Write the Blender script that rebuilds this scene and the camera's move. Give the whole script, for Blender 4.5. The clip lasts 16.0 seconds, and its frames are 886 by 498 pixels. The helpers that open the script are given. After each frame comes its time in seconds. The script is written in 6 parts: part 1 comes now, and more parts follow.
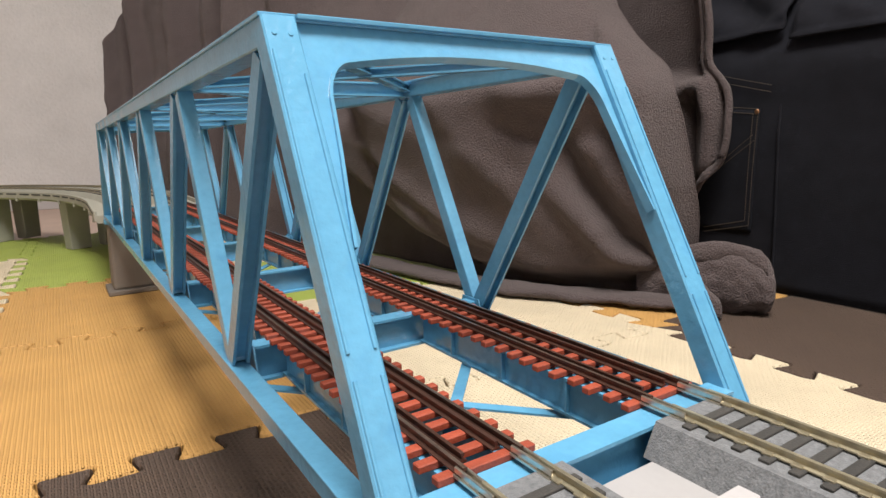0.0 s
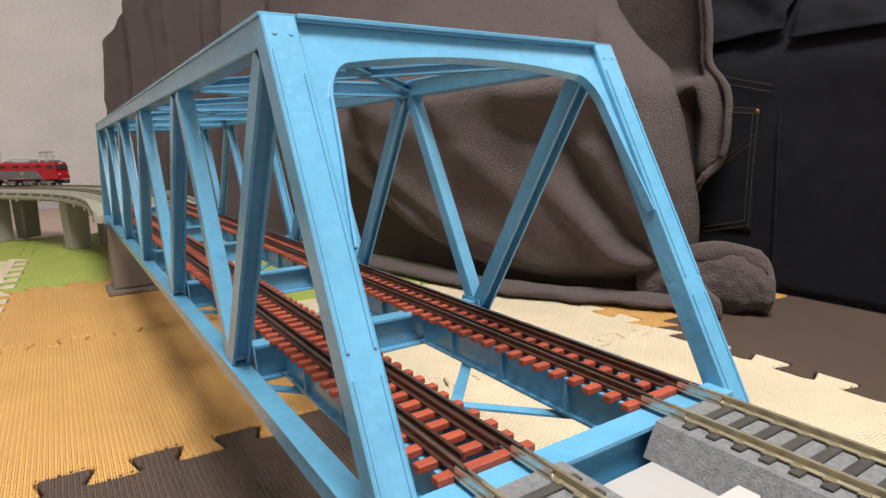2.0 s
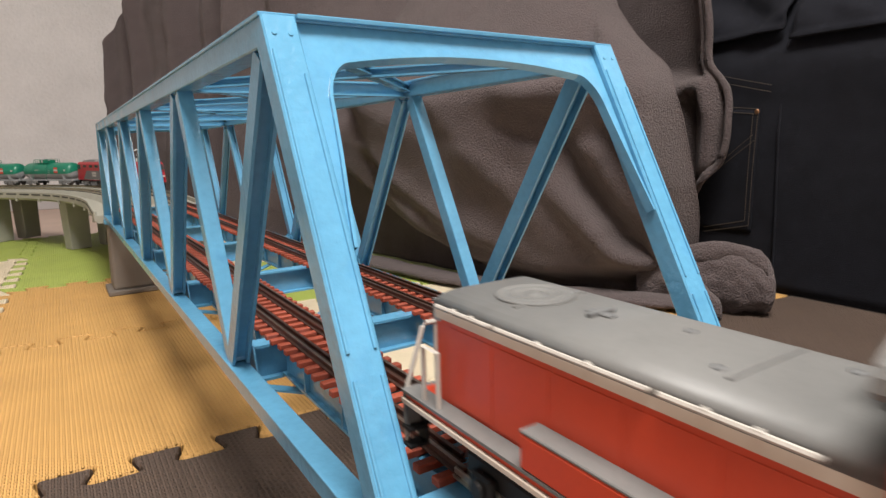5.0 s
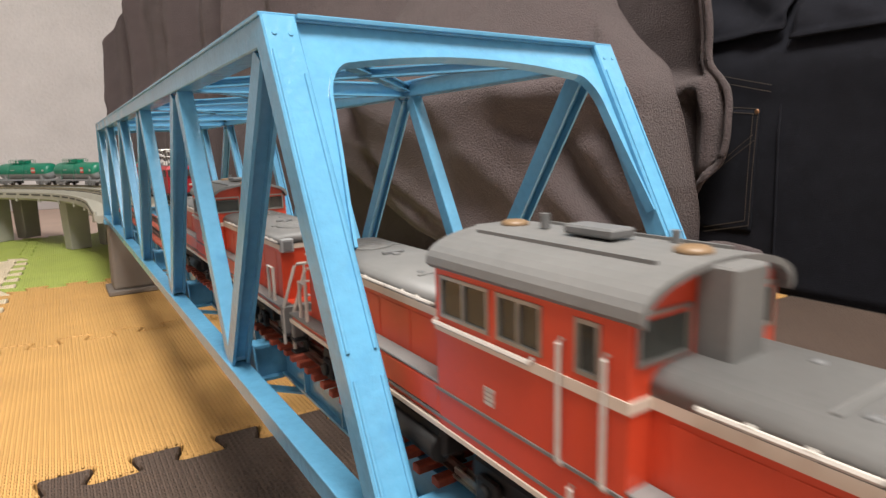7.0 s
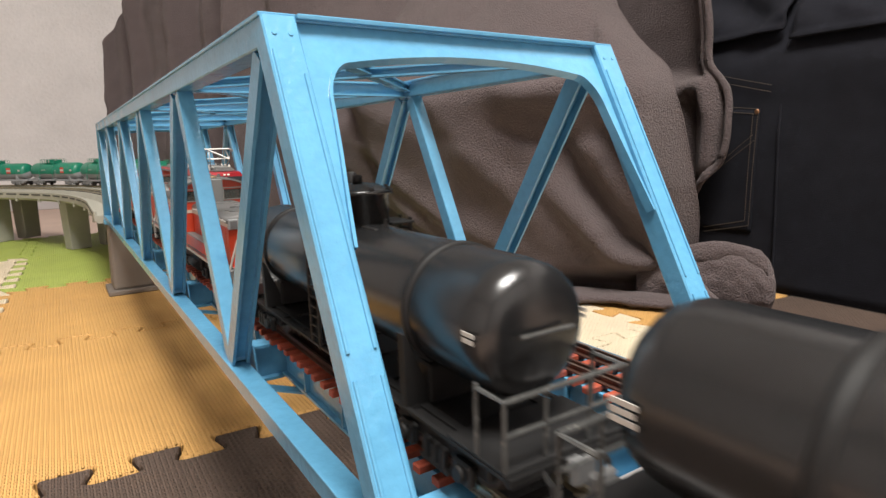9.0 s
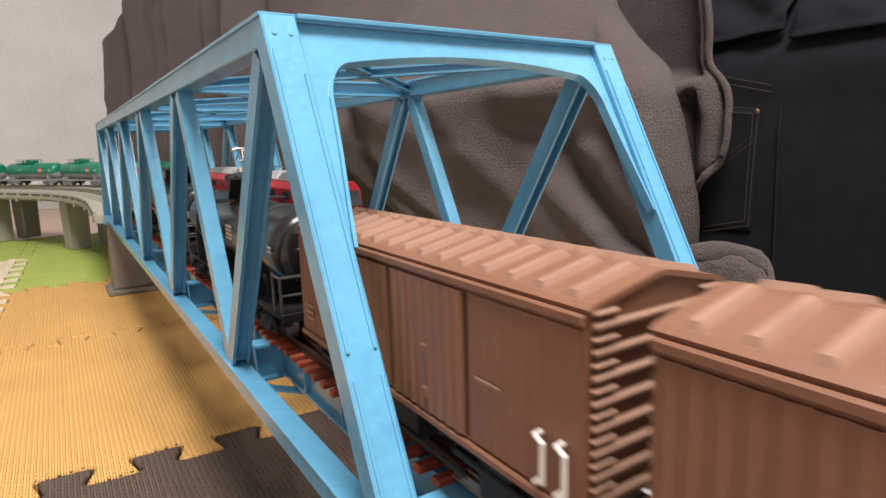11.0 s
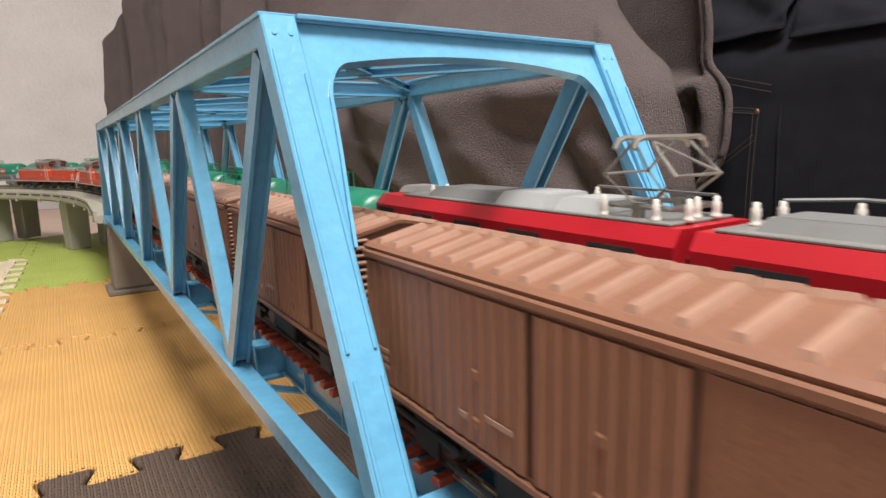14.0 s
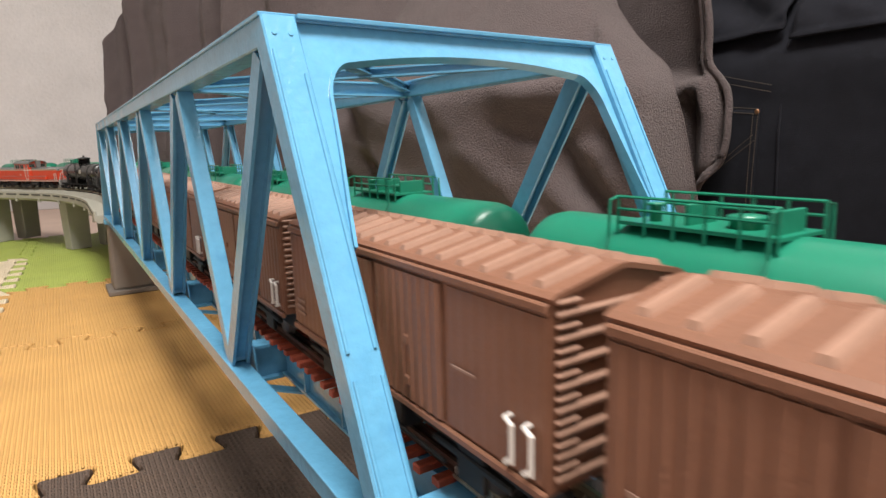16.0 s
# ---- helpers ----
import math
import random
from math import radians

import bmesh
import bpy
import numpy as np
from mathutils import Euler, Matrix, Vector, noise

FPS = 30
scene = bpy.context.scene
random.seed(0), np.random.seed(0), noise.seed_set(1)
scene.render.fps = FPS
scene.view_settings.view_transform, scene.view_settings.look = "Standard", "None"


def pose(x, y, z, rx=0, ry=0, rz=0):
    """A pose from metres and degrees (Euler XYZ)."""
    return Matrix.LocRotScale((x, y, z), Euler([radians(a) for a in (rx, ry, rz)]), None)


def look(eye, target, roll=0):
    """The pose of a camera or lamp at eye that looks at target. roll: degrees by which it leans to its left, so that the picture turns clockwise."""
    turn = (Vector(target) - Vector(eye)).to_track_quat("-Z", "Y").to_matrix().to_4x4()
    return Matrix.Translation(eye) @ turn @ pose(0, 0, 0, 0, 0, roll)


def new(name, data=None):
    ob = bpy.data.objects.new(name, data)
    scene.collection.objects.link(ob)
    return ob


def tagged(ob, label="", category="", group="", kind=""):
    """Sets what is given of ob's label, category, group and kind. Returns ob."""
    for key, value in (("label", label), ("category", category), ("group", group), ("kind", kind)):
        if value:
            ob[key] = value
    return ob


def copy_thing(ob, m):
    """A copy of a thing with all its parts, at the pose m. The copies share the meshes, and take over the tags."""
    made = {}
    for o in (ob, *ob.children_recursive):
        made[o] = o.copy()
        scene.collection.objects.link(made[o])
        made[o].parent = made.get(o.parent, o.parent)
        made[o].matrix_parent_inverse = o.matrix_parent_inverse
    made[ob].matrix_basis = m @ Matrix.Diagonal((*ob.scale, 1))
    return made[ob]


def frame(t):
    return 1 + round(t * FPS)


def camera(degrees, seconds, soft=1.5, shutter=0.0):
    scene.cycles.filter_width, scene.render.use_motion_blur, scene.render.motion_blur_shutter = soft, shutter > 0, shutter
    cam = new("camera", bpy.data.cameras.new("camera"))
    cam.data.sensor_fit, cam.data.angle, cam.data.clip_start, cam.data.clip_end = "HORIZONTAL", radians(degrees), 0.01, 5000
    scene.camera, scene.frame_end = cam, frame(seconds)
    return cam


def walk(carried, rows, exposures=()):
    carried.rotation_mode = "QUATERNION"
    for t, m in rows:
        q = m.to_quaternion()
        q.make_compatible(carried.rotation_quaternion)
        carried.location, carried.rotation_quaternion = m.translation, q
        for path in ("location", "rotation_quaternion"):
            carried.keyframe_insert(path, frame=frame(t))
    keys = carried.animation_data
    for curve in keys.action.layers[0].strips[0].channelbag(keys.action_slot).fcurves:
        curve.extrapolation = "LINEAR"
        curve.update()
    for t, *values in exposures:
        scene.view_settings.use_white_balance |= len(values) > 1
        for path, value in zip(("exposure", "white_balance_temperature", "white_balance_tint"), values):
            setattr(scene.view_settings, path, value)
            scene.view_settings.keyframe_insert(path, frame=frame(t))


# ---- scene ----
# Metres; z = 0 is the top of the foam floor mats. Model railway of about 1:80, gauge 16.5 mm.
ZR = 0.121            # rail top
TRACK = 0.0339        # half the distance of the two track centres
GAUGE = 0.01735 / 2   # rail centre from track centre
Y0, PANEL, PANELS = -0.4399, 0.1422, 6   # bridge start, panel length, panel count
HALF = 0.066          # outer face of the trusses
YEND = Y0 + PANEL * PANELS

cam = camera(73.617, 16.0, soft=1.5, shutter=0.28)
EYE = (-0.11541, -0.53990, ZR + 0.07569)
AIM = (0.15093, -0.12605, ZR - 0.01256)
walk(cam, [(0.0, look(EYE, AIM, -1.57)), (16.0, look(EYE, AIM, -1.57))],
     exposures=[(0.0, -0.04), (4.2, -0.04), (6.3, 0.12), (11.3, 0.22), (16.0, 0.23)])

world = bpy.data.worlds.new("world")
world.use_nodes = True
world.node_tree.nodes["Background"].inputs[0].default_value = (0.9, 0.95, 1, 1)
world.node_tree.nodes["Background"].inputs[1].default_value = 0.3
scene.world = world


def area_lamp(name, m, size, power, color):
    data = bpy.data.lights.new(name, "AREA")
    data.shape, data.size, data.energy, data.color = "DISK", size, power, color
    ob = new(name, data)
    ob.matrix_world = m
    return ob


area_lamp("ceiling_lamp_light", pose(-0.20, -1.00, 2.29), 1.0, 106, (1, 0.97, 0.92))
# ---- materials ----
def material(name, color, rough=0.6, metal=0.0, scale=60.0, vary=0.15, bump=0.0, fine=600.0, spec=0.5, stain=0.0, stain_color=None, island=0.0):
    """A surface whose colour varies at two scales, with a fine relief."""
    m = bpy.data.materials.new(name)
    m.use_nodes = True
    nt = m.node_tree
    N, L = nt.nodes, nt.links
    b = N["Principled BSDF"]
    b.inputs["Roughness"].default_value = rough
    b.inputs["Metallic"].default_value = metal
    b.inputs["Specular IOR Level"].default_value = spec
    tc = N.new("ShaderNodeTexCoord")
    n1 = N.new("ShaderNodeTexNoise")
    n1.inputs["Scale"].default_value, n1.inputs["Detail"].default_value = scale, 4
    L.new(tc.outputs["Object"], n1.inputs["Vector"])
    n2 = N.new("ShaderNodeTexNoise")
    n2.inputs["Scale"].default_value, n2.inputs["Detail"].default_value = fine, 3
    L.new(tc.outputs["Object"], n2.inputs["Vector"])
    add = N.new("ShaderNodeMath")
    add.operation = "MULTIPLY_ADD"
    L.new(n2.outputs["Fac"], add.inputs[0])
    add.inputs[1].default_value = 0.5
    L.new(n1.outputs["Fac"], add.inputs[2])
    mr = N.new("ShaderNodeMapRange")
    mr.inputs["From Min"].default_value, mr.inputs["From Max"].default_value = 0.4, 1.1
    mr.inputs["To Min"].default_value, mr.inputs["To Max"].default_value = 1 - vary, 1 + vary
    L.new(add.outputs[0], mr.inputs["Value"])
    val = mr.outputs[0]
    if island:
        oi = N.new("ShaderNodeObjectInfo")
        geo = N.new("ShaderNodeNewGeometry")
        s = N.new("ShaderNodeMath")
        s.operation = "ADD"
        L.new(oi.outputs["Random"], s.inputs[0])
        L.new(geo.outputs["Random Per Island"], s.inputs[1])
        fr = N.new("ShaderNodeMath")
        fr.operation = "FRACT"
        L.new(s.outputs[0], fr.inputs[0])
        r2 = N.new("ShaderNodeMapRange")
        r2.inputs["To Min"].default_value, r2.inputs["To Max"].default_value = 1 - island, 1 + island
        L.new(fr.outputs[0], r2.inputs["Value"])
        mul = N.new("ShaderNodeMath")
        mul.operation = "MULTIPLY"
        L.new(val, mul.inputs[0])
        L.new(r2.outputs[0], mul.inputs[1])
        val = mul.outputs[0]
    hsv = N.new("ShaderNodeHueSaturation")
    hsv.inputs["Color"].default_value = (*color, 1)
    L.new(val, hsv.inputs["Value"])
    out = hsv.outputs[0]
    if stain:
        n3 = N.new("ShaderNodeTexNoise")
        n3.inputs["Scale"].default_value, n3.inputs["Detail"].default_value = scale * 2.5, 6
        L.new(tc.outputs["Object"], n3.inputs["Vector"])
        r3 = N.new("ShaderNodeMapRange")
        r3.inputs["From Min"].default_value, r3.inputs["From Max"].default_value = 0.58, 0.75
        r3.inputs["To Max"].default_value = stain
        L.new(n3.outputs["Fac"], r3.inputs["Value"])
        mix = N.new("ShaderNodeMix")
        mix.data_type = "RGBA"
        L.new(r3.outputs[0], mix.inputs["Factor"])
        L.new(out, mix.inputs["A"])
        mix.inputs["B"].default_value = (*(stain_color or (0.05, 0.04, 0.03)), 1)
        out = mix.outputs["Result"]
    L.new(out, b.inputs["Base Color"])
    if bump:
        bp = N.new("ShaderNodeBump")
        bp.inputs["Strength"].default_value = 1
        bp.inputs["Distance"].default_value = bump
        L.new(n2.outputs["Fac"], bp.inputs["Height"])
        L.new(bp.outputs[0], b.inputs["Normal"])
    return m


def glow(name, color, strength):
    m = material(name, color)
    b = m.node_tree.nodes["Principled BSDF"]
    b.inputs["Emission Color"].default_value = (*color, 1)
    b.inputs["Emission Strength"].default_value = strength
    return m


def foam(name, color):
    """Foam mat: a pressed basket weave relief."""
    m = material(name, color, rough=0.62, scale=14, vary=0.12, fine=900, spec=0.35, stain=0.08, stain_color=(0.2, 0.12, 0.06))
    N, L = m.node_tree.nodes, m.node_tree.links
    geo = N.new("ShaderNodeNewGeometry")
    mp = N.new("ShaderNodeMapping")
    mp.inputs["Rotation"].default_value = (0, 0, radians(90))
    L.new(geo.outputs["Position"], mp.inputs["Vector"])
    br = N.new("ShaderNodeTexBrick")
    br.offset, br.squash = 0.5, 1.0
    br.inputs["Scale"].default_value = 1
    br.inputs["Brick Width"].default_value, br.inputs["Row Height"].default_value = 0.0046, 0.0032
    br.inputs["Mortar Size"].default_value, br.inputs["Mortar Smooth"].default_value = 0.0011, 0.5
    br.inputs["Color1"].default_value = br.inputs["Color2"].default_value = (1, 1, 1, 1)
    br.inputs["Mortar"].default_value = (0, 0, 0, 1)
    L.new(mp.outputs[0], br.inputs["Vector"])
    bp = N.new("ShaderNodeBump")
    bp.inputs["Strength"].default_value, bp.inputs["Distance"].default_value = 1.0, 0.0026
    L.new(br.outputs["Color"], bp.inputs["Height"])
    L.new(bp.outputs[0], N["Principled BSDF"].inputs["Normal"])
    return m


BLUE = material("blue_painted_brass", (0.112, 0.335, 0.530), rough=0.21, scale=35, vary=0.14, bump=0.00026, fine=330, stain=0.25, stain_color=(0.05, 0.2, 0.42))
RAIL_BROWN = material("browned_rail", (0.075, 0.035, 0.025), rough=0.4, metal=0.4, scale=120, vary=0.25)
RAIL_TOP = material("worn_rail_head", (0.32, 0.24, 0.19), rough=0.3, metal=0.9, scale=150, vary=0.3)
RAIL_BRASS = material("dull_nickel_rail", (0.42, 0.37, 0.26), rough=0.38, metal=0.7, scale=160, vary=0.25)
JOINER = material("bright_joiner", (0.62, 0.58, 0.5), rough=0.28, metal=0.9, scale=300)
SLEEPER_RED = material("red_brown_sleeper", (0.31, 0.058, 0.028), rough=0.6, scale=300, vary=0.2, bump=0.0002, fine=1500, island=0.12)
SLEEPER_DARK = material("dark_sleeper", (0.040, 0.037, 0.034), rough=0.8, scale=300, vary=0.2, bump=0.0002, fine=1500, island=0.15)
BALLAST = material("grey_ballast", (0.155, 0.158, 0.165), rough=0.9, scale=500, vary=0.35, bump=0.0004, fine=1500, stain=0.3, stain_color=(0.12, 0.12, 0.13))
PLATE = material("pale_plastic_plate", (0.36, 0.345, 0.345), rough=0.6, scale=60, vary=0.05)
VIADUCT = material("grey_viaduct_plastic", (0.33, 0.32, 0.27), rough=0.7, scale=30, vary=0.1, bump=0.0001)
PIER_DARK = material("dark_pier", (0.16, 0.135, 0.115), rough=0.75, scale=25, vary=0.12)
WALL = material("pale_wallpaper", (0.62, 0.60, 0.595), rough=0.85, scale=6, vary=0.10, bump=0.0028, fine=110)
CEIL = material("white_ceiling", (0.75, 0.74, 0.72), rough=0.9, scale=8, vary=0.03)
WOOD = material("pale_wood_floor", (0.5, 0.36, 0.29), rough=0.45, scale=8, vary=0.12)
SKIRT = material("grey_skirting", (0.45, 0.42, 0.42), rough=0.5, scale=10, vary=0.05)
ORANGE = foam("orange_foam", (0.60, 0.335, 0.11))
BROWN = foam("brown_foam", (0.092, 0.063, 0.049))
CREAM = foam("cream_foam", (0.72, 0.61, 0.44))
GREEN = foam("green_foam", (0.38, 0.455, 0.10))
# ---- mesh helpers ----
def mesh_of(name, bm, mats, smooth=False):
    me = bpy.data.meshes.new(name)
    bm.normal_update()
    bm.to_mesh(me)
    bm.free()
    for m in mats if isinstance(mats, (list, tuple)) else [mats]:
        me.materials.append(m)
    if smooth:
        for p in me.polygons:
            p.use_smooth = True
    return me


def part(name, bm, mat, parent=None, label="", smooth=False):
    ob = new(name, mesh_of(name, bm, mat, smooth))
    if parent is not None:
        ob.parent = parent
    return tagged(ob, label)


def pieces(name, bm, mat, parent=None, label="", smooth=False):
    """Each loose piece of bm becomes a part of its own."""
    left = set(bm.verts)
    while left:
        stack, island = [left.pop()], []
        while stack:
            v = stack.pop()
            island.append(v)
            for e in v.link_edges:
                w = e.other_vert(v)
                if w in left:
                    left.remove(w)
                    stack.append(w)
        one, at = BM(), {}
        for v in island:
            at[v] = one.verts.new(v.co)
        for f in {f for v in island for f in v.link_faces}:
            g = one.faces.new([at[v] for v in f.verts])
            g.material_index, g.smooth = f.material_index, f.smooth
        part(name, one, mat, parent, label, smooth)
    bm.free()


def thing(name, label, category, group="", kind="", m=None):
    ob = new(name)
    ob.empty_display_size = 0.01
    if m is not None:
        ob.matrix_world = m
    return tagged(ob, label, category, group, kind)


def box(bm, x0, x1, y0, y1, z0, z1, bevel=0.0, mat=0, m=None):
    vs = [bm.verts.new((x, y, z)) for z in (z0, z1) for y in (y0, y1) for x in (x0, x1)]
    fs = [bm.faces.new([vs[i] for i in q]) for q in ((0, 2, 3, 1), (4, 5, 7, 6), (0, 1, 5, 4), (2, 6, 7, 3), (0, 4, 6, 2), (1, 3, 7, 5))]
    for f in fs:
        f.material_index = mat
    if m is not None:
        for v in vs:
            v.co = m @ v.co
    if bevel:
        es = list({e for f in fs for e in f.edges})
        bmesh.ops.bevel(bm, geom=es, offset=bevel, segments=1, affect="EDGES", profile=0.5)
    return fs


def extrude_profile(bm, pts, y0, y1, mat=0, m=None, cap=True):
    """A closed profile in x and z, drawn out along y."""
    a = [bm.verts.new((x, y0, z)) for x, z in pts]
    b = [bm.verts.new((x, y1, z)) for x, z in pts]
    n = len(pts)
    for i in range(n):
        j = (i + 1) % n
        bm.faces.new((a[i], a[j], b[j], b[i])).material_index = mat
    if cap:
        for ring in (a[::-1], b):
            f = bm.faces.new(ring)
            f.material_index = mat
            f.normal_update()
            if n > 8:
                bmesh.ops.triangulate(bm, faces=[f])
    if m is not None:
        for v in a + b:
            v.co = m @ v.co
    return a, b


def axes(p0, p1, side):
    """A frame whose y runs from p0 to p1, with x as near to side as it can be."""
    p0, p1 = Vector(p0), Vector(p1)
    y = (p1 - p0).normalized()
    x = (Vector(side) - y * y.dot(Vector(side))).normalized()
    z = x.cross(y)
    return Matrix((( x.x, y.x, z.x, p0.x), (x.y, y.y, z.y, p0.y), (x.z, y.z, z.z, p0.z), (0, 0, 0, 1))), (p1 - p0).length


def beam(bm, p0, p1, w, h, side=(1, 0, 0), section="box", t=0.0012, bevel=0.0004, mat=0):
    """A bar from p0 to p1. w along side, h across it. H: flanges at both sides of w, web between."""
    m, n = axes(p0, p1, side)
    if section == "box":
        box(bm, -w / 2, w / 2, 0, n, -h / 2, h / 2, bevel, mat, m)
    else:
        a, b, q = w / 2, h / 2, t / 2
        if section == "H":
            prof = [(-a, -b), (-a + t, -b), (-a + t, -q), (a - t, -q), (a - t, -b), (a, -b), (a, b), (a - t, b), (a - t, q), (-a + t, q), (-a + t, b), (-a, b)]
        else:
            prof = [(-a, -b), (a, -b), (a, -b + t), (q, -b + t), (q, b - t), (a, b - t), (a, b), (-a, b), (-a, b - t), (-q, b - t), (-q, -b + t), (-a, -b + t)]
        extrude_profile(bm, prof, 0, n, mat, m)


def tube(bm, pts, r, seg=6, mat=0, closed=False):
    """A round bar along a line of points."""
    pts = [Vector(p) for p in pts]
    rings = []
    n = len(pts)
    for i, p in enumerate(pts):
        d = (pts[(i + 1) % n] - pts[i - 1]) if closed else (pts[min(i + 1, n - 1)] - pts[max(i - 1, 0)])
        d.normalize()
        a = d.orthogonal().normalized() if abs(d.z) > 0.9 else d.cross(Vector((0, 0, 1))).normalized()
        b = d.cross(a)
        rings.append([bm.verts.new(p + r * (math.cos(k * 2 * math.pi / seg) * a + math.sin(k * 2 * math.pi / seg) * b)) for k in range(seg)])
    for i in range(n if closed else n - 1):
        p, q = rings[i], rings[(i + 1) % n]
        for k in range(seg):
            bm.faces.new((p[k], p[(k + 1) % seg], q[(k + 1) % seg], q[k])).material_index = mat
    if not closed:
        bm.faces.new(rings[0][::-1]).material_index = mat
        bm.faces.new(rings[-1]).material_index = mat


def lathe(bm, prof, center, axis="z", seg=24, mat=0, smooth=True):
    """prof: (radius, distance along the axis)."""
    rings = []
    for r, d in prof:
        ring = []
        for k in range(seg):
            a = 2 * math.pi * k / seg
            c, s = r * math.cos(a), r * math.sin(a)
            p = {"z": (c, s, d), "y": (c, d, -s), "x": (d, c, s)}[axis]
            ring.append(bm.verts.new(Vector(center) + Vector(p)))
        rings.append(ring)
    for p, q in zip(rings, rings[1:]):
        for k in range(seg):
            f = bm.faces.new((p[k], p[(k + 1) % seg], q[(k + 1) % seg], q[k]))
            f.material_index, f.smooth = mat, smooth
    for ring in (rings[0][::-1], rings[-1]):
        f = bm.faces.new(ring)
        f.material_index = mat


def BM():
    return bmesh.new()
# ---- room: floor, walls, ceiling ----
def structure(name, bm, mat, label, category):
    return tagged(part(name, bm, mat), label, category, kind="structure")


bm = BM()
box(bm, -2.6, 1.3, -2.6, 2.15, -0.06, -0.0105)
structure("floor", bm, WOOD, "pale pinkish wooden room floor beneath the foam mats", "floor")
for name, b in (("wall_north", (-2.7, 1.4, 2.15, 2.25)), ("wall_south", (-2.7, 1.4, -2.7, -2.6)), ("wall_west", (-2.7, -2.6, -2.6, 2.15)), ("wall_east", (1.3, 1.4, -2.6, 2.15))):
    bm = BM()
    box(bm, *b, -0.06, 2.4)
    structure(name, bm, WALL, "pale grey papered wall of the room", "wall")
bm = BM()
box(bm, -2.7, 1.4, -2.7, 2.25, 2.4, 2.5)
structure("ceiling", bm, CEIL, "plain white room ceiling", "ceiling")
bm = BM()
box(bm, -2.6, 1.3, 2.138, 2.15, -0.0105, 0.05, 0.002)
structure("baseboard", bm, SKIRT, "pale grey skirting board along the wall", "baseboard")
lamp = thing("ceiling_lamp", "round white ceiling lamp", "lamp")
bm = BM()
lathe(bm, [(0.05, 2.4), (0.5, 2.4), (0.53, 2.36), (0.5, 2.31), (0.05, 2.305)], (-0.20, -1.00, 0), seg=40)
part("shade", bm, glow("lamp_shade", (1, 0.97, 0.92), 2.0), lamp, smooth=True)

# ---- interlocking foam mats ----
TILE, TEETH, DEPTH = 0.318, 6, 0.0215
GRID = pose(0.394, -0.156, 0, 0, 0, -2.2) @ Matrix.Diagonal((0.972, 1.018, 1, 1))


def edge_line(i0, horizontal, at):
    """The toothed line of one mat edge between its two corners, in the grid's space."""
    pts = []
    pitch = TILE / TEETH
    for k in range(TEETH):
        a = i0 * TILE + k * pitch
        tooth = ((0.03, -0.47), (0.08, -0.5), (0.50, -0.5), (0.55, -0.42), (0.45, 0.40), (0.47, 0.47), (0.52, 0.5), (1.01, 0.5), (1.07, 0.42), (0.96, -0.38))
        for u, d in tooth:
            if k == TEETH - 1 and u > 0.92:
                continue
            pts.append((a + u * pitch, at * TILE + d * DEPTH) if horizontal else (at * TILE + d * DEPTH, a + u * pitch))
    return pts


def foam_mat(i, j, mat, label):
    """The mat of column i and row j; neighbours share their toothed lines."""
    def h(row):
        return [(x, y) for x, y in edge_line(i, True, row)]

    def v(col):
        return [(x, y) for x, y in edge_line(j, False, col)]

    def trim(line, axis, lo, hi):
        return [p for p in line if lo < p[axis] < hi]
    c = [(a * TILE, b * TILE) for a, b in ((i, j), (i + 1, j), (i + 1, j + 1), (i, j + 1))]
    e = 0.012
    loop = [c[0]] + trim(h(j), 0, c[0][0] + e, c[1][0] - e) + [c[1]] + trim(v(i + 1), 1, c[1][1] + e, c[2][1] - e) + [c[2]]
    loop += trim(h(j + 1), 0, c[0][0] + e, c[1][0] - e)[::-1] + [c[3]] + trim(v(i), 1, c[0][1] + e, c[3][1] - e)[::-1]
    bm = BM()
    n = len(loop)
    gap = 0.0010
    nrm = []
    for k in range(n):
        (x0, y0), (xm, ym), (x1, y1) = loop[k - 1], loop[k], loop[(k + 1) % n]
        d = Vector((ym - y0, x0 - xm)).normalized() + Vector((y1 - ym, xm - x1)).normalized()
        nrm.append(d * (2 / max(d.length_squared, 0.8)))

    def ring(off, z):
        return [bm.verts.new(GRID @ Vector((x - o.x * off, y - o.y * off, z))) for (x, y), o in zip(loop, nrm)]
    r0, r1, r2 = ring(gap, -0.0104), ring(gap, -0.0016), ring(gap + 0.0009, 0.0)
    for p, q in ((r0, r1), (r1, r2)):
        for k in range(n):
            bm.faces.new((p[k], p[(k + 1) % n], q[(k + 1) % n], q[k]))
    face = bm.faces.new(r2)
    face.normal_update()
    bmesh.ops.triangulate(bm, faces=[face])
    return tagged(part("foam_mat", bm, mat), label, "foam mat", "interlocking floor mats")


LABEL = {"o": (ORANGE, "orange puzzle-edged foam mat with woven texture"), "b": (BROWN, "dark brown puzzle-edged foam mat with woven texture"),
         "c": (CREAM, "cream puzzle-edged foam mat with woven texture"), "g": (GREEN, "light green puzzle-edged foam mat with woven texture")}
# by column, from the nearest row away
MATS = {-3: ("b", "o", "c", "c", "g"), -2: ("b", "o", "o", "g", "g"), -1: ("c", "c", "g", "c"), 0: ("b", "o", "o", "c"), 1: ("b", "o", "c", "c")}
for col, rows in MATS.items():
    for k, key in enumerate(rows):
        foam_mat(col, k - 1, *LABEL[key])
for col in (-2, -1, 0):
    foam_mat(col, -2, *LABEL["c" if col == -1 else "b"])
